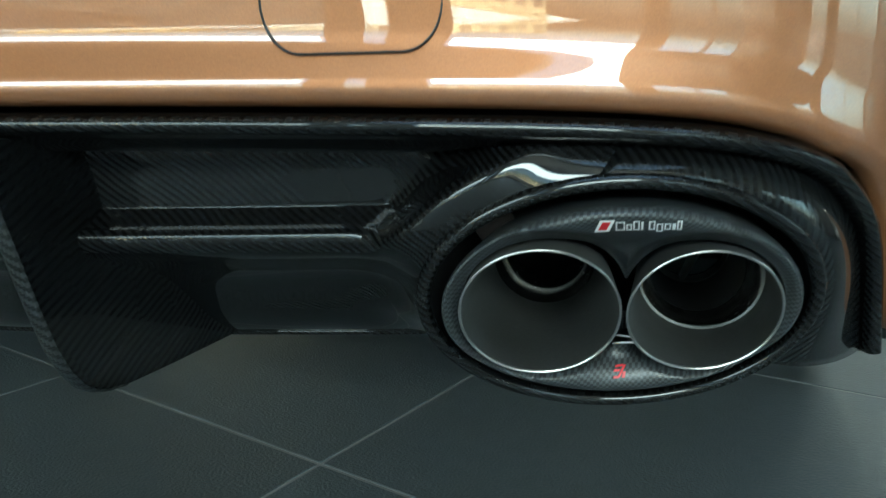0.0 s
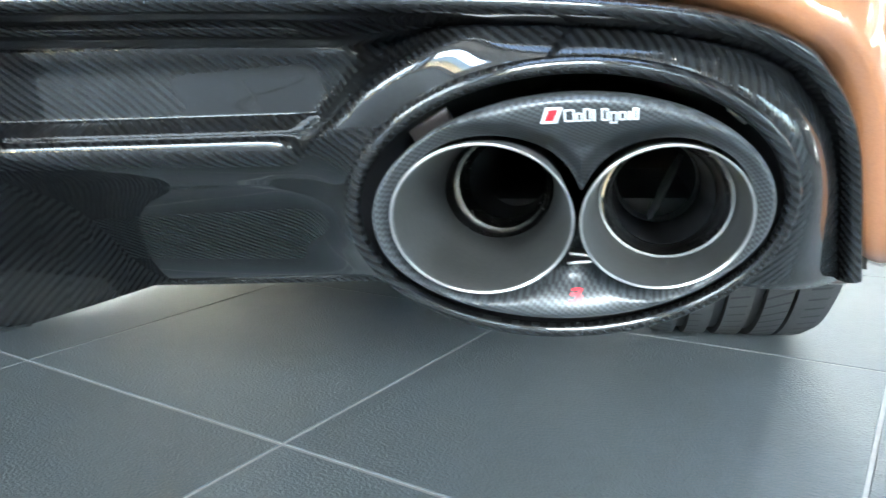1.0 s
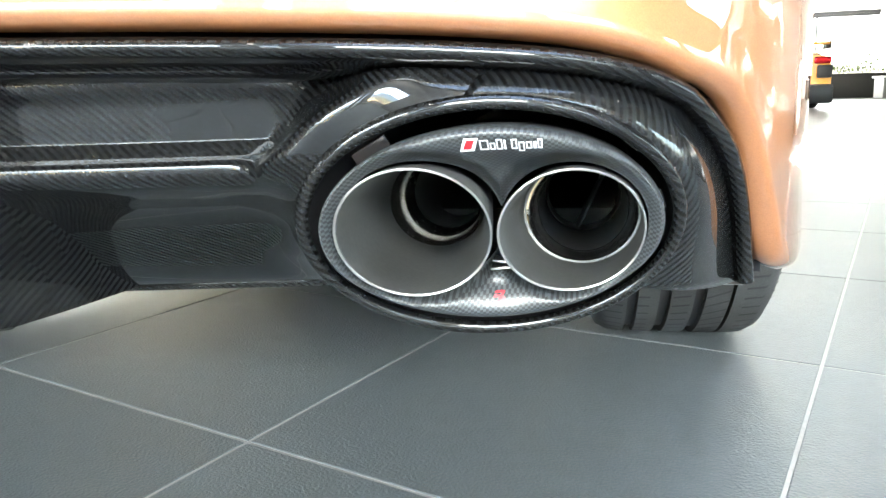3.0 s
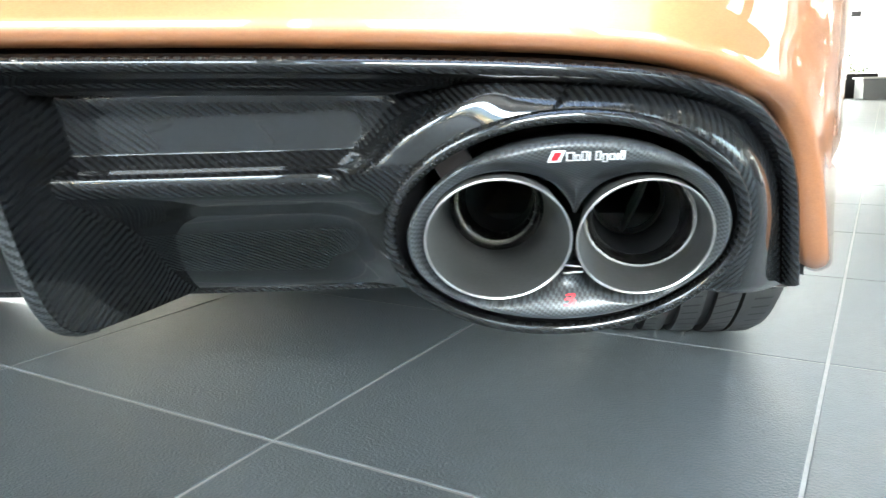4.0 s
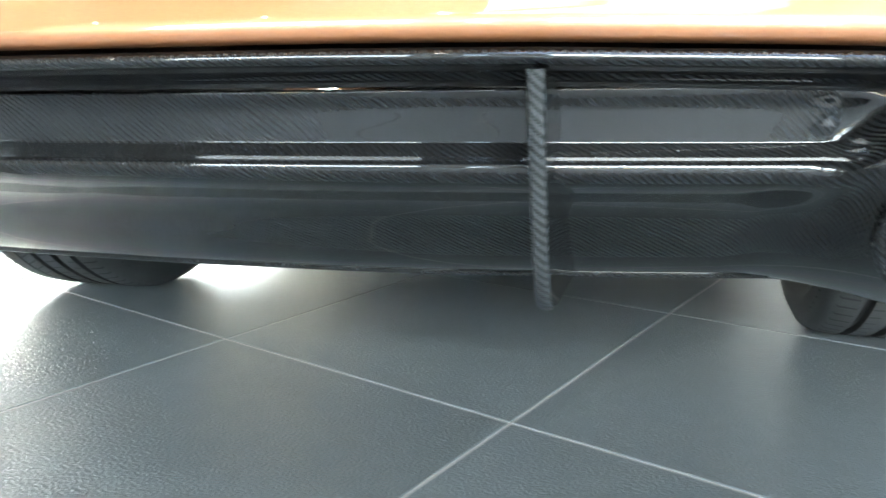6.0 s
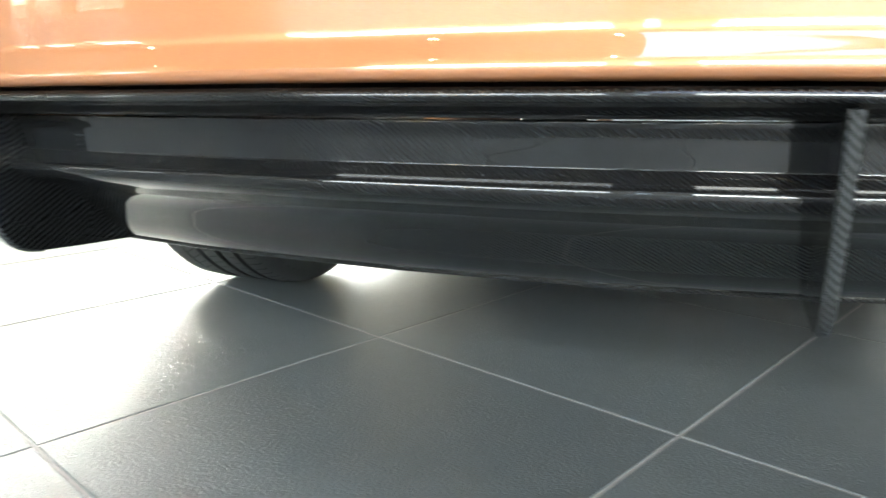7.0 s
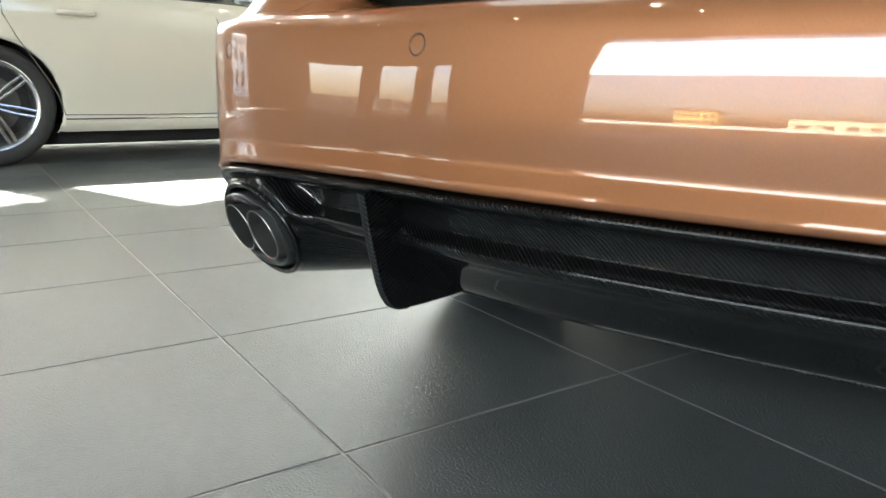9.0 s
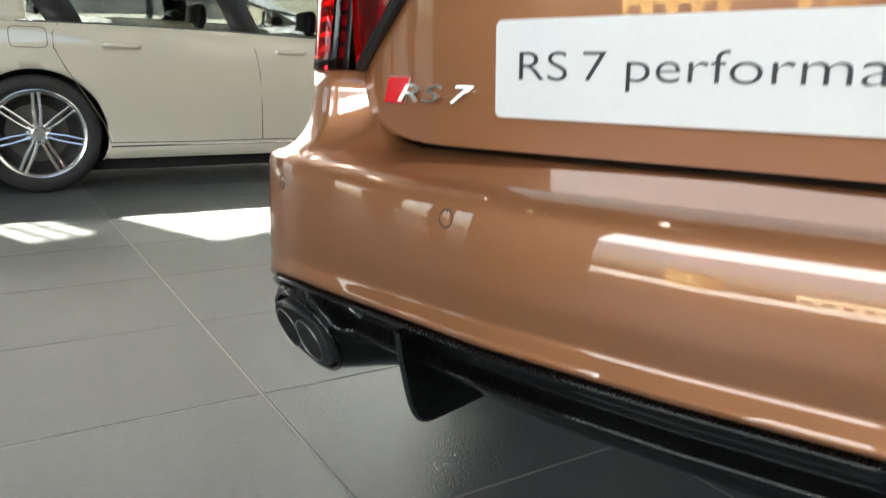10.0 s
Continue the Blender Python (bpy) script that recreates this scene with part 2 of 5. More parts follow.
def plate_outline(points, depth, bevel=0.0, bm=None):
    """A flat plate: an outline of 3D points pushed by depth (a vector)."""
    own = bm or bmesh.new()
    d = Vector(depth)
    a = [own.verts.new(Vector(p)) for p in points]
    b = [own.verts.new(Vector(p) + d) for p in points]
    f = [own.faces.new(a), own.faces.new(b[::-1])]
    n = len(a)
    for i in range(n):
        own.faces.new((a[i], b[i], b[(i + 1) % n], a[(i + 1) % n]))
    if bevel:
        edges = [e for face in f for e in face.edges]
        bmesh.ops.bevel(own, geom=edges, offset=bevel, segments=2, affect="EDGES", profile=0.5)
    return own


def lettering(name, text, size, material, parent, m, depth=0.0004, shear=0.0, align="LEFT", thin=0.0):
    cu = bpy.data.curves.new(name, "FONT")
    cu.body, cu.size, cu.extrude, cu.shear, cu.align_x, cu.offset = text, size, depth, shear, align, thin
    tmp = new(name + "_text", cu)
    dg = bpy.context.evaluated_depsgraph_get()
    me = bpy.data.meshes.new_from_object(tmp.evaluated_get(dg))
    bpy.data.objects.remove(tmp)
    bpy.data.curves.remove(cu)
    me.materials.clear()
    me.materials.append(material)
    ob = new(name, me)
    ob.parent = parent
    ob.matrix_basis = m
    return ob


def solid(ob, thickness, offset=-1.0):
    md = ob.modifiers.new("thickness", "SOLIDIFY")
    md.thickness, md.offset = thickness, offset
    return ob


def lerp(table, x):
    """Smooth reading of a table of (x, value)."""
    xs, ys = [a for a, _ in table], [b for _, b in table]
    if x <= xs[0]:
        return ys[0]
    if x >= xs[-1]:
        return ys[-1]
    i = max(k for k in range(len(xs) - 1) if xs[k] <= x)

    def slope(k):
        if k == 0:
            return (ys[1] - ys[0]) / (xs[1] - xs[0])
        if k == len(xs) - 1:
            return (ys[-1] - ys[-2]) / (xs[-1] - xs[-2])
        return (ys[k + 1] - ys[k - 1]) / (xs[k + 1] - xs[k - 1])

    h = xs[i + 1] - xs[i]
    s = (x - xs[i]) / h
    return ((2 * s**3 - 3 * s**2 + 1) * ys[i] + (s**3 - 2 * s**2 + s) * h * slope(i) + (-2 * s**3 + 3 * s**2) * ys[i + 1] + (s**3 - s**2) * h * slope(i + 1))


def ease(a, b, x):
    s = min(1.0, max(0.0, (x - a) / (b - a)))
    return s * s * (3 - 2 * s)


# ---- showroom ----
X0, X1, Y0, Y1, H = -13.0, 12.0, -5.5, 32.0, 6.5
NW = 13.0


def slab(name, lo, hi, material, label="", category="", parent=None):
    size = [b - a for a, b in zip(lo, hi)]
    at = [(a + b) / 2 for a, b in zip(lo, hi)]
    ob = part(name, box(size, at), material, parent, smooth=False)
    if parent is None:
        tagged(ob, label, category, kind="structure")
    return ob


def glazed(name, a, b, bays, head, label, sill=0.12, axis="x", at=0.0, band=None):
    """A wall of tall panes between posts, from a to b along an axis, with a white band above."""
    w = tagged(new(name), label, "window wall", kind="structure")

    def cube(nm, lo, hi, z0, z1, t0, t1, m):
        lo3 = (lo, at + t0, z0) if axis == "x" else (at + t0, lo, z0)
        hi3 = (hi, at + t1, z1) if axis == "x" else (at + t1, hi, z1)
        return slab(nm, lo3, hi3, m, parent=w)

    cube("window_sill", a, b, 0.0, sill, -0.12, 0.12, WALL)
    cube("head_rail", a, b, head, head + 0.1, -0.06, 0.06, FRAME)
    cube("wall_band", a, b, head + 0.1, H, -0.1, 0.1, band or WALL)
    step = (b - a) / bays
    for i in range(bays + 1):
        c = a + i * step
        cube("post", c - 0.03, c + 0.03, sill, head, -0.07, 0.07, FRAME)
        if i < bays:
            p = cube("pane", c + 0.03, c + step - 0.03, sill, head, -0.006, 0.006, PANE)
            p.visible_shadow = False
    return w


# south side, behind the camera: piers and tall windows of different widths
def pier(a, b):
    slab("wall_south", (a, Y0 - 0.1, 0), (b, Y0 + 0.1, H), DIM, "darkened grey-brown plaster showroom wall pier", "wall")


for a, b in ((-10.6, -9.8), (-8.2, -7.6), (-6.4, -3.2), (0.45, 0.85), (1.15, 1.7), (4.6, 5.2), (8.5, X1)):
    pier(a, b)
glazed("window_1", X0, -10.6, 1, 2.3, "dark-framed showroom window", axis="x", at=Y0, sill=0.9, band=DIM)
glazed("window_2", -9.8, -8.2, 1, 2.3, "dark-framed showroom window", axis="x", at=Y0, sill=0.9, band=DIM)
glazed("window_8", -7.6, -6.4, 1, 2.3, "dark-framed showroom window", axis="x", at=Y0, sill=0.9, band=DIM)
glazed("window_3", -3.2, 0.45, 1, 3.3, "wide dark-framed showroom window", axis="x", at=Y0, sill=0.35, band=DIM)
glazed("window_4", 0.85, 1.15, 1, 3.3, "narrow dark-framed side light", axis="x", at=Y0, band=DIM)
glazed("window_5", 1.7, 4.6, 1, 3.3, "wide dark-framed showroom window", axis="x", at=Y0, sill=0.35, band=DIM)
glazed("window_6", 5.2, 8.5, 2, 2.4, "wide dark-framed showroom window", axis="x", at=Y0, sill=0.5, band=DIM)
# parapet added to keep low light out from under the cars
glazed("wall_west", 2.0, NW - 0.1, 4, 6.2, "tall dark-framed glass wall above an added light-blocking parapet", axis="y", at=X0, sill=1.3)
slab("wall_return", (-2.9, NW, 0), (-2.7, Y1 - 0.1, H), WALL, "white plastered showroom wall", "wall")
# solid stretches added beside the glass to cut the western light
slab("wall_west_solid", (X0 - 0.1, Y0 + 0.1, 0), (X0 + 0.1, -2.4, H), DIM, "darkened grey-brown plaster showroom wall", "wall")
slab("wall_west_pier", (X0 - 0.1, -0.6, 0), (X0 + 0.1, 2.0, H), DIM, "darkened grey-brown plaster showroom wall", "wall")
glazed("window_7", -2.4, -0.6, 1, 2.8, "dark-framed showroom window", axis="y", at=X0, sill=0.4, band=DIM)
glazed("wall_north_west", X0 + 0.1, -5.6, 3, 6.2, "tall dark-framed glass wall", axis="x", at=NW)
# solid stretch added to block glare on the floor under the car
slab("wall_north_west_blocker", (-5.6, NW - 0.1, 0), (-2.9, NW + 0.1, H), WALL, "white plastered showroom wall", "wall")
glazed("wall_north", -2.7, 2.4, 3, 6.2, "tall dark-framed glass front of the showroom", axis="x", at=Y1)
glazed("wall_north_low", 2.6, X1, 4, 3.0, "dark-framed glass front below a low ceiling", axis="x", at=Y1, band=FRAME)
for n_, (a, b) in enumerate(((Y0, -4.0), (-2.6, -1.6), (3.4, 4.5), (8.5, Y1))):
    slab("wall_east", (X1 - 0.1, a, 0), (X1 + 0.1, b, H), DIM, "darkened grey-brown plaster showroom wall", "wall")
glazed("window_9", -4.0, -2.6, 1, 2.1, "dark-framed showroom window", axis="y", at=X1, sill=0.8, band=DIM)
glazed("window_10", -1.6, 3.4, 2, 2.2, "wide dark-framed showroom window", axis="y", at=X1, sill=0.8, band=DIM)
glazed("window_11", 4.5, 8.5, 2, 2.1, "wide dark-framed showroom window", axis="y", at=X1, sill=0.8, band=DIM)
# ceiling with unseen, added roof lights; the one over the neighbouring car is barred
LIGHTS = [(-9.6, -8.2, 3.4, 5.2), (0.7, 5.6, -5.0, -0.2), (-4.6, -2.6, 6.2, 10.0), (0.4, 2.1, 7.0, 9.6)]
cuts_x = sorted({X0 - 0.2, X1 + 0.2, *[v for r in LIGHTS for v in r[:2]]})
cuts_y = sorted({Y0 - 0.2, Y1 + 0.2, *[v for r in LIGHTS for v in r[2:]]})
bm = bmesh.new()
for xa, xb in zip(cuts_x, cuts_x[1:]):
    for ya, yb in zip(cuts_y, cuts_y[1:]):
        mx, my = (xa + xb) / 2, (ya + yb) / 2
        if not any(r[0] < mx < r[1] and r[2] < my < r[3] for r in LIGHTS):
            box((xb - xa, yb - ya, 0.2), (mx, my, H + 0.1), bm=bm)
tagged(part("ceiling", bm, CEIL, smooth=False), "grey showroom ceiling with openings for added roof lights", "ceiling", kind="structure")
# added glazing: lets sky and sun in from above to brighten the hall
for n_, (xa, xb, ya, yb) in enumerate(LIGHTS):
    added_light = tagged(new("roof_light"), "barred glass roof light, unseen and added for brightness", "roof light", kind="structure")
    slab("pane", (xa, ya, H + 0.12), (xb, yb, H + 0.13), PANE, parent=added_light).visible_shadow = False
    if n_ == 0:
        slab("bar", (xa, 3.85, H + 0.02), (xb, 4.05, H + 0.11), FRAME, parent=added_light)
        for k in range(4):
            slab("bar", (xa, 3.44 + 0.11 * k, H + 0.04), (xb, 3.49 + 0.11 * k, H + 0.10), FRAME, parent=added_light)
        slab("bar", (xa, 4.05, H + 0.02), (-9.1, yb, H + 0.11), FRAME, parent=added_light)
        slab("bar", (-8.75, ya, H + 0.02), (xb, 3.85, H + 0.108), FRAME, parent=added_light)
    else:
        for k in range(1, 4):
            y = ya + (yb - ya) * k / 4
            slab("bar", (xa, y - 0.03, H + 0.02), (xb, y + 0.03, H + 0.11), FRAME, parent=added_light)
slab("ceiling_low", (2.5, 2.0, 3.2), (X1, Y1 - 0.2, 3.3), mat("dark_ceiling", (0.10, 0.10, 0.10), 0.8, vary=0.1), "dark low ceiling over the far bay", "ceiling")
slab("bulkhead", (2.4, 2.0, 3.3), (2.5, Y1 - 0.2, H), WALL, "white bulkhead above the low ceiling", "wall")
for i in range(8):
    slab("ceiling_beam", (X0 + 0.15, -3.0 + 4.5 * i, H - 0.35), (2.35 if i else X1 - 0.1, -2.8 + 4.5 * i, H - 0.004), FRAME, "dark steel ceiling beam", "beam")


def ceiling_lamp(x, y):
    t = thing("ceiling_spotlight", "round recessed ceiling spotlight with bright lens", "spotlight", "ceiling spotlights", (x, y, H))
    part("ring", lathe([(0.06, 0.0), (0.09, 0.0), (0.09, 0.02), (0.06, 0.03)], seg=24), WALL, t).matrix_basis = pose(0, 0, -0.002, -90)
    bm = bmesh.new()
    bmesh.ops.create_circle(bm, cap_ends=True, segments=24, radius=0.06)
    part("lens", bm, LAMPGLOW, t, "glowing lamp lens").matrix_basis = pose(0, 0, -0.012)
    return t


lamp0 = ceiling_lamp(-10.5, -4.0)
for i in range(9):
    for j in range(6):
        if (i or j) and (i < 5 or j < 2) and not any(r[0] - 0.2 < -10.5 + 2.7 * i < r[1] + 0.2 and r[2] - 0.2 < -4.0 + 3.9 * j < r[3] + 0.2 for r in LIGHTS):
            copy_thing(lamp0, pose(-10.5 + 2.7 * i, -4.0 + 3.9 * j, H))
for i in range(4):
    for j in range(11):
        copy_thing(lamp0, pose(3.6 + 2.3 * i, 4.0 + 2.6 * j, 3.2))

# outside
bm = bmesh.new()
bmesh.ops.create_grid(bm, x_segments=8, y_segments=8, size=400)
ground = part("ground", bm, PAVE, smooth=False)
ground.location = (0, 0, -0.12)
tagged(ground, "pale paved ground outside the showroom", "ground", kind="structure")

def building(x, y, w, d, h, tone, storeys, bays, face):
    """A plain building across the street with rows of windows towards the showroom."""
    t = thing("building", "pale rendered street building with rows of windows", "building", "buildings outside", (x, y, -0.12))
    m = mat("render_" + tone[0], tone[1], 0.8, vary=0.08, scale=0.5)
    part("wall", box((w, d, h), (0, 0, h / 2), 0.05), m, t)
    part("roof", box((w + 0.6, d + 0.6, 0.4), (0, 0, h + 0.2), 0.05), FRAME, t)
    for i in range(storeys):
        for j in range(bays):
            z = 1.9 + i * (h - 1.2) / storeys
            if face == "n":
                at = (-w / 2 + (j + 0.5) * w / bays, d / 2 + 0.02, z)
                size = (w / bays * 0.5, 0.06, 1.5)
            else:
                at = (w / 2 + 0.02, -d / 2 + (j + 0.5) * d / bays, z)
                size = (0.06, d / bays * 0.5, 1.5)
            part("window", box(size, at, 0.01), TINTED_DARK, t)
    return t


TINTED_DARK = mat("dark_window", (0.05, 0.06, 0.07), 0.1)
building(-22, -74, 14, 10, 6.5, ("ochre", (0.62, 0.42, 0.16)), 2, 6, "n")
building(0, -78, 15, 10, 5.0, ("cream", (0.66, 0.58, 0.42)), 1, 7, "n")
building(22, -72, 13, 10, 7.5, ("sand", (0.60, 0.47, 0.28)), 2, 5, "n")
building(-60, 0, 10, 26, 9.0, ("white", (0.7, 0.68, 0.64)), 3, 9, "e")
building(-62, 32, 10, 24, 7.0, ("stone", (0.55, 0.50, 0.43)), 2, 8, "e")

# ---- the copper car ----
car = thing("car", "copper metallic sports saloon with carbon rear diffuser, parked on tiles", "car")

# plan of the rear bumper at its fullest: from the middle round the corner
S_X = [(0, 0), (0.2, 0.2), (0.3, 0.3), (0.4, 0.4), (0.5, 0.5), (0.6, 0.6), (0.665, 0.66), (0.71, 0.70), (0.77, 0.74), (0.84, 0.77), (0.93, 0.80), (1.12, 0.85), (1.31, 0.897), (1.5, 0.940)]
S_Y = [(0, -0.062), (0.2, -0.052), (0.3, -0.037), (0.4, -0.018), (0.5, 0.003), (0.6, 0.030), (0.665, 0.054), (0.71, 0.080), (0.77, 0.130), (0.84, 0.190), (0.93, 0.275), (1.12, 0.455), (1.31, 0.64), (1.5, 0.82)]
EDGE_Z = [(0, 0.457), (0.3, 0.456), (0.4, 0.454), (0.5, 0.451), (0.6, 0.446), (0.66, 0.438), (0.70, 0.422), (0.73, 0.390), (0.745, 0.346), (0.752, 0.300)]
EDGE_Y = [(0, -0.052), (0.2, -0.044), (0.3, -0.029), (0.4, -0.010), (0.5, 0.010), (0.6, 0.038), (0.66, 0.060), (0.70, 0.086), (0.73, 0.125), (0.745, 0.158), (0.752, 0.172)]


def bulge(s):
    return lerp(S_X, s), lerp(S_Y, s)


def normal(s):
    (x0, y0), (x1, y1) = bulge(max(0.0, s - 0.004)), bulge(s + 0.004)
    if s < 0.004:
        return Vector((0, -1))
    return Vector((y1 - y0, x0 - x1)).normalized()


# the copper's lower edge as a curve: along x, then down beside the tailpipe
EDGE = [(x, lerp(EDGE_Y, x), lerp(EDGE_Z, x)) for x in [0.02 * i for i in range(30)]]
EDGE += [(x, lerp(EDGE_Y, x), lerp(EDGE_Z, x)) for x in [0.60 + 0.01 * i for i in range(10)]]
EDGE += [(0.70, 0.086, 0.422), (0.712, 0.100, 0.411), (0.722, 0.113, 0.400), (0.730, 0.125, 0.388), (0.737, 0.138, 0.372), (0.742, 0.149, 0.356), (0.746, 0.159, 0.340), (0.749, 0.166, 0.322), (0.752, 0.172, 0.302)]


def edge_in(i):
    """Unit direction in the rear view, from the edge towards the middle of the diffuser."""
    a, b = EDGE[max(0, i - 1)], EDGE[min(len(EDGE) - 1, i + 1)]
    d = Vector((b[0] - a[0], b[2] - a[2])).normalized()
    return Vector((d.y, -d.x))


def mirror(rows):
    """Rows for x >= 0, each running outward, made whole with their mirror image."""
    return [[(-x, y, z) for x, y, z in reversed(r[1:])] + list(r) for r in rows]


S_ALL = [0.02 * i for i in range(24)] + [0.47 + 0.006 * i for i in range(30)] + [0.65 + 0.0108 * i for i in range(23)] + [0.9 + 0.04 * i for i in range(16)]


def low_edge(s):
    """Height and plan offset of the copper's lower edge; past the corner it is the sill of the bumper's side."""
    x, y = bulge(s)
    if x < 0.70:
        return lerp(EDGE_Z, x)
    return lerp([(0.70, 0.4245), (0.722, 0.411), (0.737, 0.385), (0.752, 0.344), (0.763, 0.314), (0.80, 0.291), (0.93, 0.264)], x)


def crease_in(s):
    return lerp([(0, 0.040), (0.2, 0.038), (0.3, 0.034), (0.4, 0.029), (0.5, 0.020), (0.6, 0.012), (0.7, 0.008), (0.8, 0.006), (1.5, 0.006)], s)


# share of the crease's set-back by height: out at the lower lip, flat above it, rolling in at the crease
FACE = [(0.4635, 0.0), (0.470, 0.0975), (0.476, 0.188), (0.480, 0.242), (0.483, 0.262), (0.486, 0.264), (0.490, 0.251), (0.498, 0.221), (0.510, 0.181), (0.515, 0.169), (0.520, 0.164), (0.526, 0.165), (0.535, 0.176), (0.55, 0.204), (0.565, 0.243), (0.58, 0.302), (0.59, 0.352), (0.598, 0.405), (0.605, 0.475), (0.610, 0.565), (0.6145, 0.72), (0.618, 0.93)]


def bumper_column(s):
    x, y = bulge(s)
    n = normal(s)
    z0 = low_edge(s)

    def pt(inward, z):
        return (max(0.0, x - n.x * inward) if s else 0.0, y - n.y * inward, z)

    ci = crease_in(s)
    zb = z0 + 0.0075
    curl = 1 - 0.85 * ease(0.64, 0.72, s)
    col = [pt(0.010 + 0.04 * curl, z0 + 0.010 * curl), pt(0.008 + 0.022 * curl, z0 + 0.0005), pt(0.007 + 0.008 * curl, z0), pt(0.005, z0 + 0.0012), pt(0.0018, z0 + 0.0032), pt(0.0004, z0 + 0.0055), pt(0.0, zb)]
    for z in (0.467, 0.470, 0.473, 0.476, 0.478, 0.480, 0.4815, 0.483, 0.4845, 0.486, 0.488, 0.490, 0.494, 0.498, 0.504, 0.510, 0.515, 0.520, 0.526, 0.535, 0.542, 0.55, 0.5575, 0.565, 0.5725, 0.58, 0.585, 0.59, 0.594, 0.598, 0.602, 0.605, 0.6075, 0.610, 0.6125, 0.6145, 0.6165, 0.618):
        col.append(pt(ci * lerp(FACE, z), zb + (z - 0.4635) * (0.618 - zb) / 0.1545))
    col.append(pt(ci + 0.004, 0.6208))
    # shelf below the lid in the middle, rising into the wing at the sides
    up = lerp([(0.49, 0), (0.51, 0.06), (0.53, 0.22), (0.545, 0.46), (0.557, 0.80), (0.568, 1.0)], s)
    deep_in = lerp([(0.46, 0.176 - ci), (0.50, 0.134), (0.54, 0.124), (0.568, 0.116), (0.59, 0.090), (0.612, 0.063)], s)
    for k in (0.08, 0.16, 0.25, 0.36, 0.5, 0.66, 0.83, 1.0):
        fold = 1 - (1 - k) ** 2.4
        col.append(pt(ci + 0.004 + deep_in * (k + (fold - k) * up), 0.6208 + (0.020 + 0.1012 * up) * (k + (k ** 1.5 - k) * up)))
    return col


cols = [bumper_column(s) for s in S_ALL]
rows = [[c[k] for c in cols] for k in range(len(cols[0]))]
bumper = solid(part("rear_bumper", grid(mirror(rows)), COPPER, car, "copper metallic bumper skin"), 0.003, 0)


def on_bumper(s, z, out=0.0):
    """A place on the bumper between its fullest line and the crease."""
    x, y = bulge(abs(s))
    n = normal(abs(s))
    d = crease_in(abs(s)) * lerp(FACE, z) - out
    return Vector(((x - n.x * d) * (1 if s >= 0 else -1), y - n.y * d, z))


def round_ring(centre, u, v, r, tube, seg=36):
    return [Vector(centre) + r * (math.cos(2 * math.pi * k / seg) * Vector(u) + math.sin(2 * math.pi * k / seg) * Vector(v)) for k in range(seg)]


# parking sensors
for s in (-0.270, 0.270, -0.62, 0.62):
    c = on_bumper(s, 0.585, 0.0008)
    u = (on_bumper(s + 0.01, 0.585) - on_bumper(s - 0.01, 0.585)).normalized()
    v = (on_bumper(s, 0.588) - on_bumper(s, 0.578)).normalized()
    sensor = part("parking_sensor", sweep(round_ring(c, u, v, 0.0098, 0.001), 0.0011, 6, True), BLACK, bumper, "round painted parking sensor")
    bm = bmesh.new()
    ring = [[c + (u.cross(v) if (u.cross(v)).y < 0 else -u.cross(v)) * h + r * (math.cos(2 * math.pi * k / 24) * u + math.sin(2 * math.pi * k / 24) * v) for k in range(24)] for r, h in ((0.0088, 0.0), (0.0086, 0.0006), (0.004, 0.001), (0.0004, 0.001))]
    part("sensor_cap", grid(ring, True, bm), COPPER, sensor)

# towing-eye cover: a rounded joint line
path = []
for k in range(15):
    a = math.pi * (1 + k / 14 * 0.5)
    path.append((0.473 + 0.016 * math.cos(a), 0.492 + 0.020 * math.sin(a)))
for k in range(15):
    a = math.pi * (1.5 + k / 14 * 0.5)
    path.append((0.513 + 0.016 * math.cos(a), 0.492 + 0.020 * math.sin(a)))
path = [(0.457, 0.56), (0.457, 0.54), (0.457, 0.52)] + path + [(0.529, 0.52), (0.529, 0.54), (0.529, 0.56)]
pts = []
for x, z in path:
    pts.append(on_bumper(x, z, 0.0016))
part("cover_joint", sweep(pts, 0.0006, 6), BLACK, bumper, "thin dark joint round the towing-eye cover")

# ---- diffuser ----
diffuser = tagged(new("diffuser"), "glossy twill carbon-fibre rear diffuser")
diffuser.parent = car
# dark gap behind the copper's edge, then the rail
RAIL = [(0.0030, 0.045), (0.0033, 0.012), (0.0038, 0.002), (0.0046, -0.0026), (0.0056, -0.0052), (0.0068, -0.0066), (0.0082, -0.0072), (0.0100, -0.0068), (0.0116, -0.0050), (0.0130, -0.0015), (0.0140, 0.004), (0.0152, 0.010), (0.0185, 0.0145), (0.0212, 0.020), (0.0226, 0.030), (0.0230, 0.062)]
GAP = [(-0.004, 0.030), (0.002, 0.040), (0.0090, 0.044)]


def along_edge(profile):
    out = []
    for k, (a0, b0) in enumerate(profile):
        row = []
        for i, (x, y, z) in enumerate(EDGE):
            d = edge_in(i)
            # beside the tailpipe the rail has no hooked lower lip
            m = ease(0.50, 0.57, x) if k >= 12 else 0.0
            a, b = a0 + (0.0158 - a0) * m, b0 + (0.014 - b0) * m
            side = 1 - 0.75 * ease(0.70, 0.745, x)
            row.append((max(0.0, x + d.x * a), y + b * (0.55 + 0.45 * side), z + d.y * a))
        out.append(row)
    return mirror(out)


part("rail", grid(along_edge(RAIL)), CARBON, diffuser, "rounded glossy carbon upper rail")
part("gap_seal", grid(along_edge(GAP)), BLACK, diffuser, "black recess below the bumper edge")

# tailpipe oval
OX, OZ, OA, OB = 0.6010, 0.3552, 0.0914, 0.0612


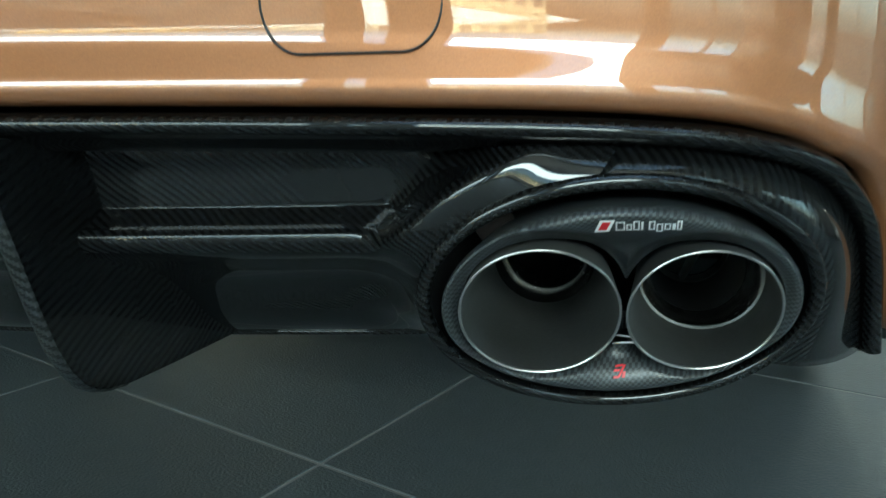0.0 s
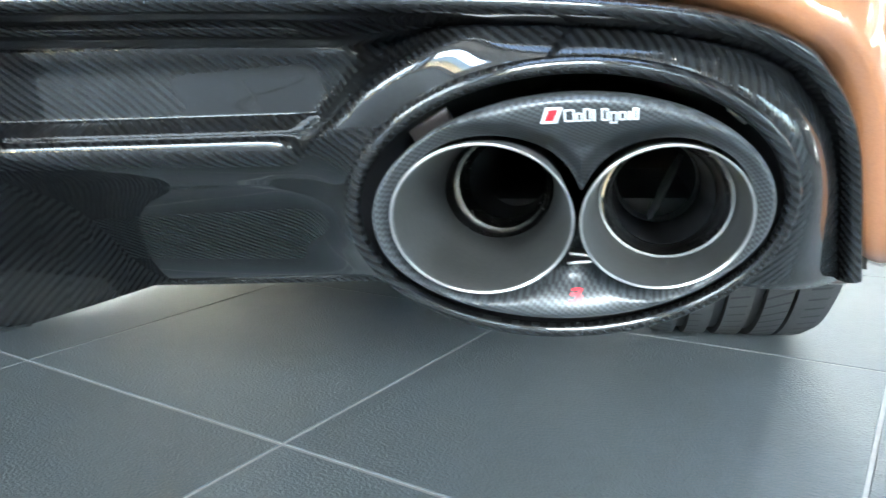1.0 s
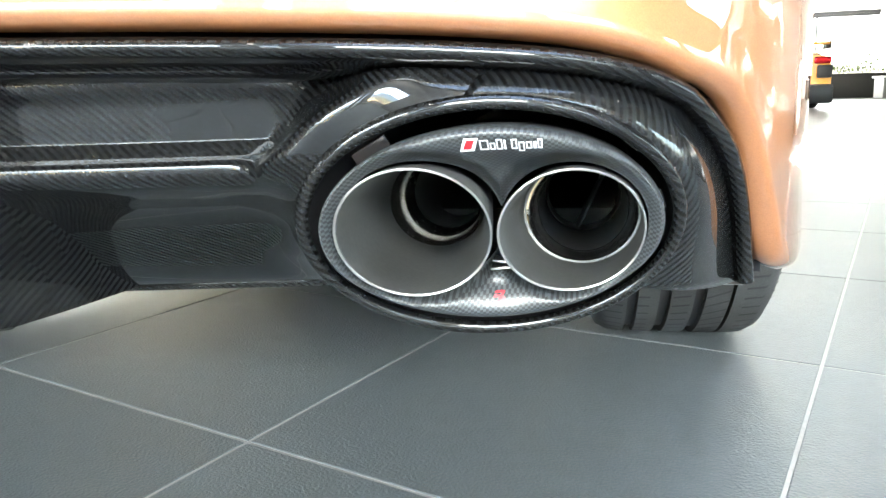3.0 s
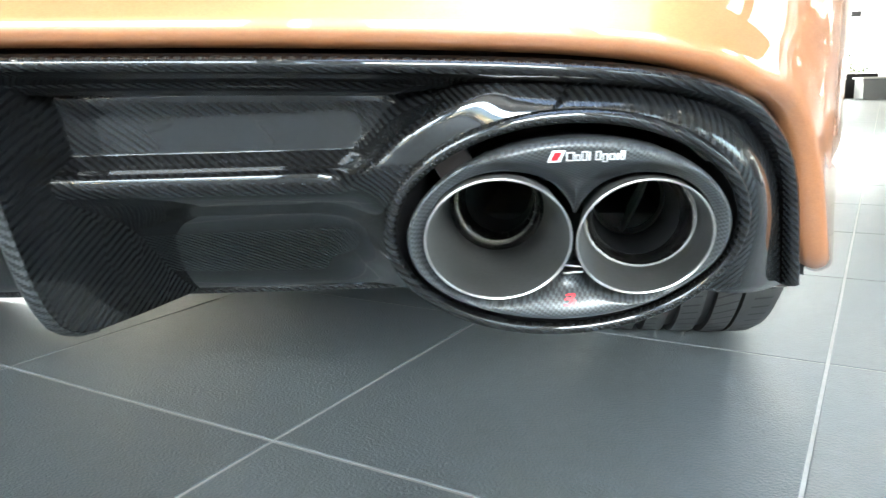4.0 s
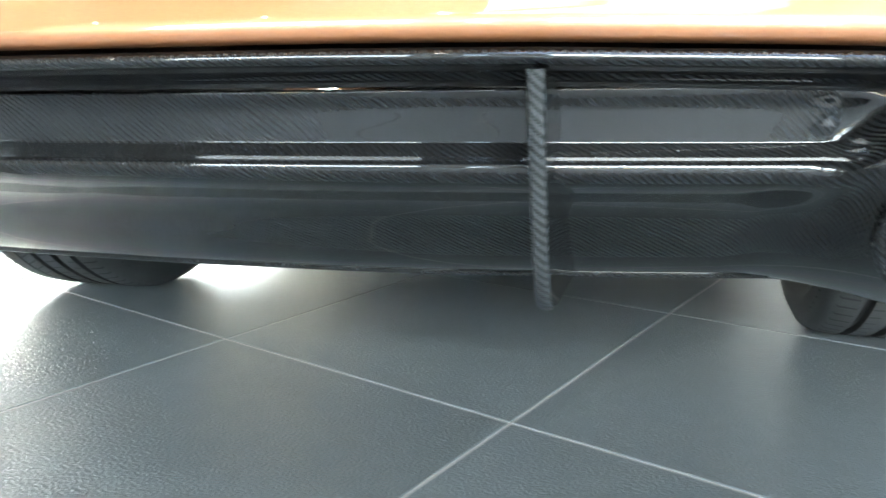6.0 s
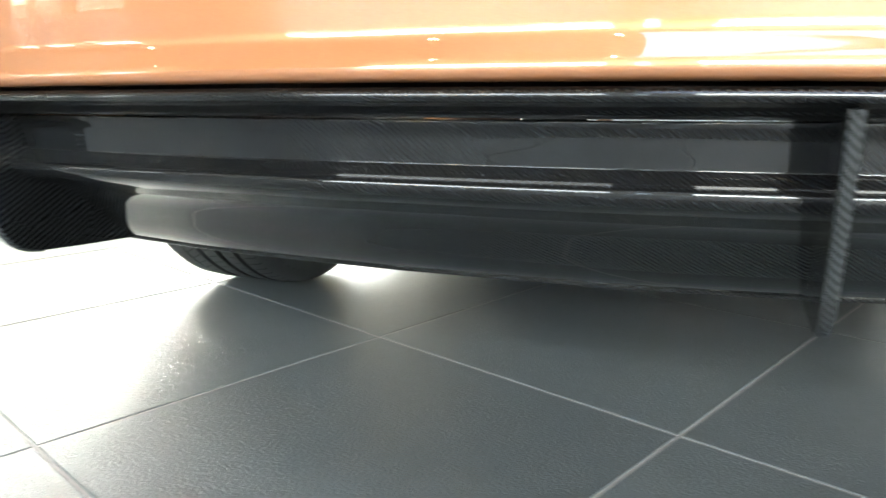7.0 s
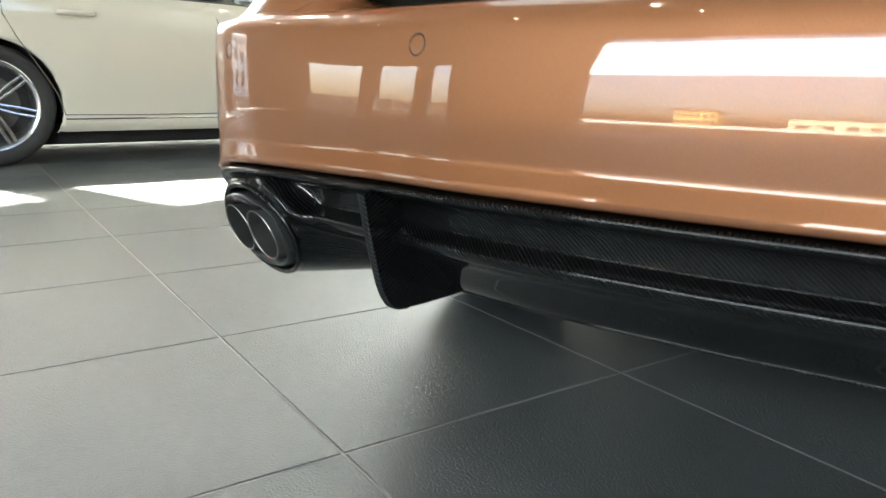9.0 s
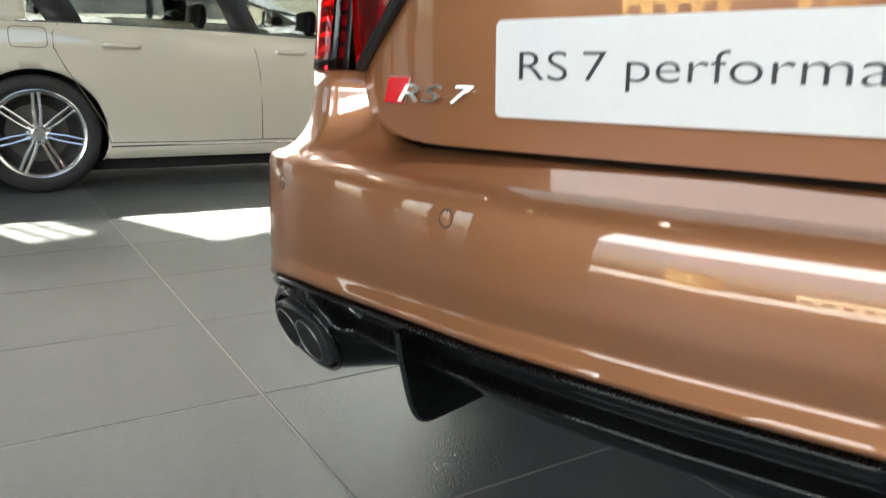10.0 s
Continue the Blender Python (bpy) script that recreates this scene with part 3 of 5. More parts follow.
def rim_y(x, z, tilt=-0.45):
    return 0.0630 + 0.283 * (x - 0.601) + tilt * (z - 0.3552)


def base_y(x, z):
    """Depth of the diffuser away from the tailpipes."""
    flat = lerp(EDGE_Y, min(x, 0.69)) - lerp(EDGE_Y, 0)
    prof = [(0.27, 0.225), (0.290, 0.158), (0.296, 0.136), (0.303, 0.118), (0.311, 0.104), (0.321, 0.091), (0.336, 0.075), (0.351, 0.058), (0.358, 0.048), (0.364, 0.037), (0.369, 0.025), (0.375, 0.009), (0.380, -0.0040),
            (0.384, -0.0115), (0.3885, -0.0150), (0.3915, -0.0157), (0.3938, -0.0149), (0.3952, -0.0128), (0.3962, -0.0098), (0.3970, -0.0078), (0.4028, 0.0031), (0.4034, 0.0041), (0.4040, 0.0046), (0.4047, 0.0047), (0.4056, 0.0046), (0.415, 0.0024), (0.4238, 0.0003), (0.4250, -0.0001), (0.4262, -0.0008), (0.4310, -0.0034), (0.445, -0.0062)]
    return lerp(prof, z + 0.0022 + 0.0012 * ease(0.20, 0.45, x)) + flat


def oval_r(x, z):
    return math.hypot((x - OX) / OA, (z - OZ) / OB)


def field_y(x, z):
    r = oval_r(x, z)
    b = base_y(x, z)
    d = (r - 1) * (OB + (OA - OB) * abs(x - OX) / max(1e-6, math.hypot(x - OX, z - OZ)))
    # a flat shoulder with a rounded ridge above the ledge, a hollow flare below it
    high = lerp([(0, 1.0), (0.010, 0.975), (0.018, 0.93), (0.022, 0.85), (0.026, 0.68), (0.032, 0.34), (0.038, 0.12), (0.046, 0.0)], d if d < 0.026 else 0.026 + (d - 0.026) / lerp([(0.398, 0.8), (0.408, 0.9), (0.416, 1.2), (0.426, 1.8)], z))
    w = 0.056 + 0.026 * ease(0.0, 0.03, OZ - z)
    low = max(0.0, 1 - max(0.0, d) / w) ** 2.2
    k = low + (high - low) * ease(0.374, 0.396, z)
    rim = rim_y(x, z) + 0.002
    y = min(b, b + (rim - b) * k) if rim < b else b
    # over the oval it becomes the band between the surround and the rail
    over = ease(0.530, 0.575, x) * ease(0.385, 0.405, z)
    if over > 0:
        z0 = OZ + OB * math.sqrt(max(0.0, 1 - ((x - OX) / OA) ** 2))
        z1 = lerp(EDGE_Z, x) - 0.0148
        f = min(1.0, max(0.0, (z - z0) / max(0.004, z1 - z0)))
        y += (rim_y(x, z0) + 0.002 + (lerp(EDGE_Y, x) + 0.009 - rim_y(x, z0) - 0.002) * f ** 1.8 - y) * over
    return y


def drop_inside(bm, inside):
    """Deletes the faces that reach into an opening."""
    gone = [f for f in bm.faces if any(inside(v.co) for v in f.verts)]
    bmesh.ops.delete(bm, geom=gone, context="FACES")


zs = [0.294 + 0.0032 * i for i in range(30)] + [0.3895 + 0.00042 * i for i in range(48)] + [0.4098 + 0.0024 * i for i in range(8)] + [0.4290, 0.4305, 0.4325]
xs = [0.025 * i for i in range(16)] + [0.40 + 0.0025 * i for i in range(83)]
rows = []
for z in zs:
    row = []
    for x in xs:
        top = lerp(EDGE_Z, x) - 0.0225 + 0.0080 * ease(0.49, 0.55, x)
        k = (z - zs[0]) / (zs[-1] - zs[0])
        zz = min(z, top + 0.002 * k)
        row.append((x, zz))
    rows.append(row)


def snap(x, z):
    """Pulls a point near the oval on to it."""
    r = oval_r(x, z)
    if 0.78 < r < 1.0:
        x, z = OX + (x - OX) / r, OZ + (z - OZ) / r
    return x, z


pts = [[(lambda q: (q[0], field_y(*q) + 0.0004 * ease(0.584, 0.596, q[0]), q[1]))(snap(x, z)) for x, z in row] for row in rows]
def drape(bm, rows, us=None):
    """Lays the cloth along the surface: across the rows by length, from the last row back."""
    layer = bm.verts.layers.float_vector.new("cloth")
    bm.verts.ensure_lookup_table()
    n = len(rows[0])
    for i in range(n):
        run = 0.0
        for k in range(len(rows) - 1, -1, -1):
            p = Vector(rows[k][i])
            if k < len(rows) - 1:
                q = Vector(rows[k + 1][i])
                run += math.hypot(p.y - q.y, p.z - q.z) if us is None else (p - q).length
            bm.verts[k * n + i][layer] = (p.x if us is None else us[i], 0.0, -run)


pts = mirror(pts)
bm = grid(pts)
drape(bm, pts)
drop_inside(bm, lambda v: oval_r(abs(v.x), v.z) < 0.998)
solid(part("panel", bm, DRAPED, diffuser, "stepped glossy carbon panel"), 0.0008, 0)

# cheeks: from the tailpipe rim out to the rail, over the top and down the outer side


def even(points, n):
    """Points spread evenly along a line of points."""
    pts = [Vector(p) for p in points]
    run = [0.0]
    for p, q in zip(pts, pts[1:]):
        run.append(run[-1] + (q - p).length)
    out = []
    for i in range(n):
        d = run[-1] * i / (n - 1)
        j = max(k for k in range(len(run) - 1) if run[k] <= d + 1e-9)
        out.append(pts[j].lerp(pts[j + 1], (d - run[j]) / max(1e-9, run[j + 1] - run[j])))
    return out


rim_line = [(OX + OA * math.cos(radians(a)), rim_y(OX + OA * math.cos(radians(a)), OZ + OB * math.sin(radians(a))) + 0.002, OZ + OB * math.sin(radians(a))) for a in [98 - 3 * k for k in range(47)]]
rail_line = []
for i, (x, y, z) in enumerate(EDGE):
    if x >= 0.588:
        d = edge_in(i)
        rail_line.append((x + d.x * 0.0148, y + 0.009 * (0.55 + 0.45 * (1 - 0.75 * ease(0.70, 0.745, x))), z + d.y * 0.0148))
tuck = [(x + edge_in(i).x * 0.002, y + 0.030, z + edge_in(i).y * 0.002) for i, (x, y, z) in enumerate(EDGE) if x >= 0.588]
rows = []
rim_pts, rail_pts = even(rim_line, 40), even(rail_line, 40)
for u in (0.0, 0.08, 0.18, 0.3, 0.44, 0.58, 0.68, 0.76, 0.82, 0.88, 0.94, 1.0):
    rows.append([(p.x + (q.x - p.x) * u, p.y + (q.y - p.y) * u ** 1.8, p.z + (q.z - p.z) * u) for p, q in zip(rim_pts, rail_pts)])
rows.append([tuple(p) for p in even(tuck, 40)])
run_u = [rail_pts[0].x]
for p, q in zip(rail_pts, rail_pts[1:]):
    run_u.append(run_u[-1] + (q - p).length)
for side in (-1, 1):
    turned = [[(side * x, y, z) for x, y, z in r] for r in rows]
    bm = grid(turned)
    drape(bm, turned, [side * u for u in run_u])
    solid(part("cheek", bm, DRAPED, diffuser, "glossy carbon cheek round the tailpipe"), 0.0008, 0)

# lower lip of the panel
lip = [(x, base_y(x, 0.2945) + 0.001, 0.2940) for x in [0.02 * i for i in range(27)]]
part("lower_lip", sweep([(-x, y, z) for x, y, z in reversed(lip[1:])] + lip, 0.0032, 8), CARBON, diffuser)

for side in (-1, 1):
    x0 = 0.335 * side
    # fin: rear edge runs down and forward to a rounded tip, lower edge to the back
    rear = [(-0.0365, 0.441), (-0.033, 0.428), (-0.0285, 0.407), (-0.0225, 0.386), (-0.0150, 0.360), (-0.0085, 0.340), (-0.0015, 0.3255), (0.0065, 0.3150), (0.0145, 0.3097), (0.024, 0.3060), (0.038, 0.3036)]
    outline = rear + [(0.080, 0.3005), (0.137, 0.2972), (0.172, 0.2945), (0.165, 0.302), (0.13, 0.325), (0.10, 0.355), (0.07, 0.385), (0.05, 0.398), (0.045, 0.441)]
    bm = plate_outline([(x0 - 0.0040, y, z) for y, z in outline], (0.008, 0, 0), 0.0016)
    fin = part("fin", bm, CARBON, diffuser, "upright carbon diffuser fin with rounded tip", smooth=False)
    rows = []
    edge = even([(x0, y, z) for y, z in rear], 70)
    for i_, p in enumerate(edge):
        d = (edge[min(69, i_ + 1)] - edge[max(0, i_ - 1)]).normalized()
        out = Vector((0, d.z, -d.y))
        out = out if out.y < 0 or (out.y == 0 and out.z < 0) else -out
        rows.append([p + Vector((0.0043 * math.sin(a), 0, 0)) + out * (0.0022 * math.cos(a) - 0.0004) for a in [math.pi * (-0.5 + q / 8) for q in range(9)]])
    part("fin_edge", grid(rows), RAW, fin, "raw woven rear edge of the fin")
    # tailpipe surround
    rim = [(side * (OX + OA * math.cos(a)), rim_y(OX + OA * math.cos(a), OZ + OB * math.sin(a)) + 0.001, OZ + OB * math.sin(a)) for a in [2 * math.pi * k / 96 for k in range(96)]]
    part("tailpipe_surround", sweep(rim, 0.0036, 10, True), CARBON, diffuser, "oval carbon surround rim")
    tube = []
    for f, dy in ((0.995, 0.002), (0.988, 0.02), (0.98, 0.06), (0.95, 0.13), (0.95, 0.40), (0.02, 0.41)):
        tube.append([(x, y, z) for x, y, z in ((side * (OX + f * OA * math.cos(a)), rim_y(OX + OA * math.cos(a), OZ + OB * math.sin(a)) + dy, OZ + f * OB * math.sin(a)) for a in [2 * math.pi * k / 72 for k in range(72)])])
    part("surround_tunnel", grid(tube, True), BLACK, diffuser)
    outer = []
    for f, dy in ((1.03, 0.004), (1.035, 0.012), (1.03, 0.06), (0.99, 0.16), (0.9, 0.22)):
        outer.append([(side * (OX + f * OA * math.cos(a)), rim_y(OX + OA * math.cos(a), OZ + OB * math.sin(a)) + dy, OZ + f * OB * math.sin(a)) for a in [2 * math.pi * k / 72 for k in range(72)]])
    part("surround_shell", grid(outer, True, keep=lambda c: c.z < OZ + 0.004 or c.y > 0.14), CARBON, diffuser)
    # silencer bracket seen beyond the surround
    part("bracket", box((0.06, 0.05, 0.045), (side * 0.722, 0.215, 0.315), 0.006), mat("dull_metal", (0.10, 0.085, 0.08), 0.35, 0.7) if side < 0 else bpy.data.materials["dull_metal"], diffuser, "dull metal bracket")

# ---- exhaust tips ----
LX, LZ, LA, LB = 0.6018, 0.3540, 0.0832, 0.0525
PIPES = ((0.5655, 0.3556, 0.0358, 0.0330), (0.6388, 0.3525, 0.0357, 0.0325))
PIPE_Y = (0.0350, 0.0600)


def insert_y(x, z):
    r = math.hypot((x - LX) / LA, (z - LZ) / LB)
    base = rim_y(x, z, -0.40) - 0.004
    roll = lerp([(0.0, 0.012), (0.55, 0.008), (0.74, -0.004), (0.86, -0.010), (0.92, -0.011), (0.965, -0.0085), (0.99, -0.003), (1.0, 0.006)], r)
    low = 0.008 * ease(0.2, 1.0, (LZ - z) / LB)
    return base + roll + low


def pipe_r(p, x, z):
    return math.hypot((x - p[0]) / (p[2] + 0.0018), (z - p[1]) / (p[3] + 0.0018))


for side in (-1, 1):
    tips = tagged(new("exhaust_tip"), "twin round titanium tailpipes in satin carbon oval")
    tips.parent = car
    rows = []
    radii = [0.0, 0.06, 0.12, 0.18, 0.24, 0.30, 0.36, 0.42, 0.48, 0.54, 0.60, 0.66, 0.71, 0.76, 0.80, 0.84, 0.87, 0.90, 0.925, 0.945, 0.965, 0.98, 0.992, 1.0]
    for r in radii:
        row = []
        for k in range(144):
            a = 2 * math.pi * k / 144
            x, z = LX + r * LA * math.cos(a), LZ + r * LB * math.sin(a)
            for p in PIPES:
                q = pipe_r(p, x, z)
                if 0.82 < q < 1.0:
                    x, z = p[0] + (x - p[0]) / q, p[1] + (z - p[1]) / q
            y = insert_y(x, z)
            near = min(pipe_r(p, x, z) for p in PIPES)
            row.append((side * x, y + 0.010 * (1 - ease(1.0, 1.22, near)), z))
        rows.append(row)
    back = [(side * (LX + 0.985 * LA * math.cos(2 * math.pi * k / 144)), rim_y(LX, LZ) + 0.05, LZ + 0.985 * LB * math.sin(2 * math.pi * k / 144)) for k in range(144)]
    rows.append(back)
    bm = grid(rows, True)
    drop_inside(bm, lambda v: min(pipe_r(p, abs(v.x), v.z) for p in PIPES) < 0.998)
    part("carbon_insert", bm, SATIN, tips, "satin carbon oval insert")
    for n, (px, pz, rx, rz) in enumerate(PIPES):
        sx_, sz_ = (-0.0125, -0.002) if n == 0 else (0.0062, -0.0040)
        y0 = PIPE_Y[n]
        deep, wide = (1.08, 0.02) if n == 0 else (0.70, 0.105)

        def ring(fr, dy, slope=0.30, tilt=-0.40):
            out = []
            k0 = dy / 0.12
            for k in range(64):
                a = 2 * math.pi * k / 64
                x, z = fr * rx * math.cos(a), fr * rz * math.sin(a)
                out.append((side * (px + sx_ * k0 + x), y0 + slope * x + tilt * z + dy, pz + sz_ * k0 + z))
            return out

        sleeve = part("pipe_sleeve", grid([ring(1.0, 0.10, 0.1, 0.0), ring(1.0, 0.03), ring(1.0, 0.001), ring(0.966, 0.0012), ring(0.945, 0.03 * deep, 0.22, -0.28), ring(0.90 + wide * 0.4, 0.075 * deep, 0.08, -0.08), ring(0.87 + wide, 0.112 * deep, 0.0, 0.0), ring(0.855 + wide, 0.114 * deep, 0, 0), ring(0.855 + wide, 0.118 * deep, 0, 0), ring(0.92, 0.119 * deep, 0.0, 0.0)], True), SLEEVE, tips, "grey titanium sleeve")
        part("rim_edge", sweep(ring(0.985, -0.0004), 0.00065, 8, True), STEEL, sleeve, "bright machined edge")
        ix, iz = ((0.5488, 0.3512), (0.6440, 0.3470))[n]
        if n == 0:
            inner = [(0.0322, 0.158), (0.0318, 0.176), (0.0312, 0.1900), (0.0300, 0.1965), (0.0280, 0.1985), (0.0266, 0.2015), (0.0260, 0.2040), (0.0256, 0.2120), (0.0246, 0.38)]
        else:
            inner = [(0.0352, 0.1450)] + [(0.0284 + 0.0064 * (1 - math.sin(radians(a))), 0.1465 + 0.030 * (1 - math.cos(radians(a)))) for a in range(0, 91, 9)] + [(0.0284, 0.40)]
        part("inner_pipe", lathe(inner, (side * ix, 0.0, iz), 56), POLISHED, tips, "polished inner pipe")
        if n == 1:
            part("heat_ring", sweep([(side * (ix + 0.0342 * math.cos(2 * math.pi * k / 48)), 0.1450, iz + 0.0342 * math.sin(2 * math.pi * k / 48)) for k in range(48)], 0.0016, 8, True), STRAW, tips, "heat-tinted ring")
        tr, ty0 = (0.0252, 0.222) if n == 0 else (0.0282, 0.178)
        part("pipe_throat", lathe([(tr, ty0), (tr - 0.0006, ty0 + 0.012), (tr - 0.0012, ty0 + 0.03), (tr - 0.0012, 0.45), (0.0005, 0.45)], (side * ix, 0.0, iz), 40), SOOT, tips, "sooty black pipe throat")
        if n == 1:
            part("pipe_collar", lathe([(0.0270, 0.2460), (0.0262, 0.2450), (0.0258, 0.2460), (0.0258, 0.262)], (side * ix, 0.0, iz), 40), STEEL, tips)
            bm = lathe([(0.0, -0.0013), (0.0250, -0.0011), (0.0256, 0.0), (0.0250, 0.0011), (0.0, 0.0013)], seg=40)
            valve = part("exhaust_valve", bm, STEEL, tips, "thin steel butterfly valve, open")
            face = Vector((0, 1, 0)).rotation_difference(Vector((side * math.cos(radians(25)), -0.03, -math.sin(radians(25)))))
            valve.matrix_basis = Matrix.Translation((side * (ix + 0.005), 0.262, iz - 0.007)) @ face.to_matrix().to_4x4()
            part("valve_shaft", sweep([(side * (ix - 0.0062), 0.260, iz - 0.0305), (side * (ix + 0.0158), 0.260, iz + 0.0163)], 0.0020, 8), STEEL, tips)
    # spacer between the two pipes
    for dz, wide_, turn_ in ((0.0, 0.009, 6), (-0.0036, 0.011, -5)):
        part("spacer", box((wide_, 0.012, 0.0013), (side * 0.6020, 0.080, 0.3345 + dz), 0.0005, turn=(0, turn_ * side, 0)), STEEL, tips, "small steel spacer")
    for tx, tz, lean in ((0.6665, 0.3945, 40), (0.6830, 0.3640, 75)):
        part("retaining_clip", box((0.010, 0.006, 0.0035), (side * tx, rim_y(tx, tz) + 0.012, tz), 0.001, turn=(0, lean * side, 0)), BLACK, tips, "black retaining clip in the gap")
    part("mount_tab", box((0.020, 0.003, 0.011), (side * 0.5385, 0.066, 0.3925), 0.001, turn=(20, -30 * side, 14 * side)), bpy.data.materials["dull_metal"], tips, "dull steel mounting tab in the gap")

    # printed marks: red rhombus with white frame and white bars; red zigzag below
    def on_insert(x, z, out=0.0005):
        return (side * x, insert_y(x, z) - out, z)

    x_left = 0.589 if side > 0 else 0.626
    sgn = 1 if side > 0 else -1

    def mark(name, quad, m, out):
        us = [0, 0.25, 0.5, 0.75, 1]
        rows = []
        for v in (0, 0.5, 1):
            row = []
            for u in us:
                x = (quad[0][0] * (1 - u) + quad[1][0] * u) * (1 - v) + (quad[3][0] * (1 - u) + quad[2][0] * u) * v
                z = (quad[0][1] * (1 - u) + quad[1][1] * u) * (1 - v) + (quad[3][1] * (1 - u) + quad[2][1] * u) * v
                row.append(on_insert(x_left + sgn * x, z, out))
            rows.append(row)
        part(name, grid(rows), m, tips)

    zb = 0.3945
    mark("mark_frame", [(0.0, zb), (0.0062, zb), (0.0088, zb + 0.0062), (0.0026, zb + 0.0062)], WHITE, 0.0006)
    mark("mark_rhombus", [(0.0016, zb + 0.0010), (0.0051, zb + 0.0010), (0.0071, zb + 0.0052), (0.0036, zb + 0.0052)], REDMARK, 0.0009)
    for a, b, lo, hi in ((0.0090, 0.0129, 0, 0.0048), (0.0134, 0.0158, 0, 0.0034), (0.0163, 0.0190, 0, 0.0050), (0.0196, 0.0205, 0, 0.0046),
                         (0.0228, 0.0254, 0, 0.0048), (0.0260, 0.0287, -0.0012, 0.0034), (0.0293, 0.0320, 0, 0.0034), (0.0326, 0.0340, 0, 0.0034), (0.0345, 0.0366, 0, 0.0046)):
        w_, h0, h1 = 0.00062, zb + lo + 0.0004, zb + hi + 0.0004
        strokes = [(a, b, h0, h1)] if b - a < 0.0017 else [(a, a + w_, h0, h1), (b - w_, b, h0, h1), (a, b, h0, h0 + w_), (a, b, h1 - w_, h1)]
        for a_, b_, c_, d_ in strokes:
            mark("mark_bar", [(a_, c_), (b_, c_), (b_, d_), (a_, d_)], WHITE, 0.0006)
    rx0 = 0.5965 - x_left if side > 0 else x_left - 0.6050
    for q in ([(0.0, 0.3110), (0.0040, 0.3110), (0.0046, 0.3125), (0.0006, 0.3125)], [(0.0030, 0.3118), (0.0046, 0.3118), (0.0080, 0.3188), (0.0064, 0.3188)],
              [(0.0004, 0.3150), (0.0040, 0.3150), (0.0046, 0.3165), (0.0010, 0.3165)], [(0.0056, 0.3112), (0.0076, 0.3112), (0.0080, 0.3150), (0.0062, 0.3150)], [(0.0012, 0.3175), (0.0060, 0.3180), (0.0064, 0.3192), (0.0016, 0.3188)]):
        mark("mark_zigzag", [(rx0 + 0.0008 + 0.78 * a, 0.3118 + 0.78 * (b - 0.3110)) for a, b in q], REDMARK, 0.0008)


# ---- wheels ----
def tyre(name, parent, width, radius, rim_r, tread=True):
    """A tyre about the x axis, its middle at the origin: rounded shoulders, grooved tread."""
    w = width / 2
    prof = [(-w * 0.86, rim_r), (-w * 0.97, rim_r + 0.02), (-w, radius - 0.055), (-w * 0.97, radius - 0.028), (-w * 0.90, radius - 0.011), (-w * 0.78, radius - 0.003)]
    if tread:
        for c, g in ((-0.52, 0.0068), (-0.18, 0.0072), (0.18, 0.0070), (0.50, 0.0016)):
            x = c * w
            prof += [(x - g - 0.001, radius - 0.0005), (x - g, radius - 0.010), (x + g, radius - 0.010), (x + g + 0.001, radius - 0.0005)]
    prof += [(-x, r) for x, r in reversed(prof[:6])]
    seg = 96
    rows = [[(x, r * math.sin(2 * math.pi * k / seg), r * math.cos(2 * math.pi * k / seg)) for k in range(seg)] for x, r in prof]
    ob = part(name, grid(rows, True), RUBBER, parent, "black low-profile tyre")
    ob.data.materials.append(CLEAN)
    for f in ob.data.polygons:
        if abs(f.center.x) < w * 0.7 and math.hypot(f.center.y, f.center.z) < radius - 0.003:
            f.material_index = 1
    return ob


def sipes(parent, width, radius):
    """Cross cuts of the shoulders and ribs, as thin dark slots standing in the tread."""
    bm = bmesh.new()
    for k in range(88):
        a = 2 * math.pi * k / 88
        for x0, x1, lean in ((0.62, 0.99, 0.0), (-0.99, -0.62, 0.0), (0.24, 0.47, 0.055), (-0.46, -0.34, 0.0), (-0.1, 0.08, 0.015)):
            row0, row1 = [], []
            for f in (0, 0.5, 1):
                x = (x0 + (x1 - x0) * f) * width / 2
                fr = abs(x) / (width / 2)
                r = radius + 0.0007 - (0 if fr < 0.78 else 0.0036 if fr < 0.86 else 0.0125 if fr < 0.94 else 0.032) 
                b = a + lean * f
                for row, d in ((row0, -0.006), (row1, 0.006)):
                    row.append((x, r * math.sin(b + d), r * math.cos(b + d)))
            grid([row0, row1], False, bm)
    ob = part("tread_sipes", bm, CLEAN, parent, "fine cross cuts of the tread")
    ob["kind"] = "stuff"
    return ob


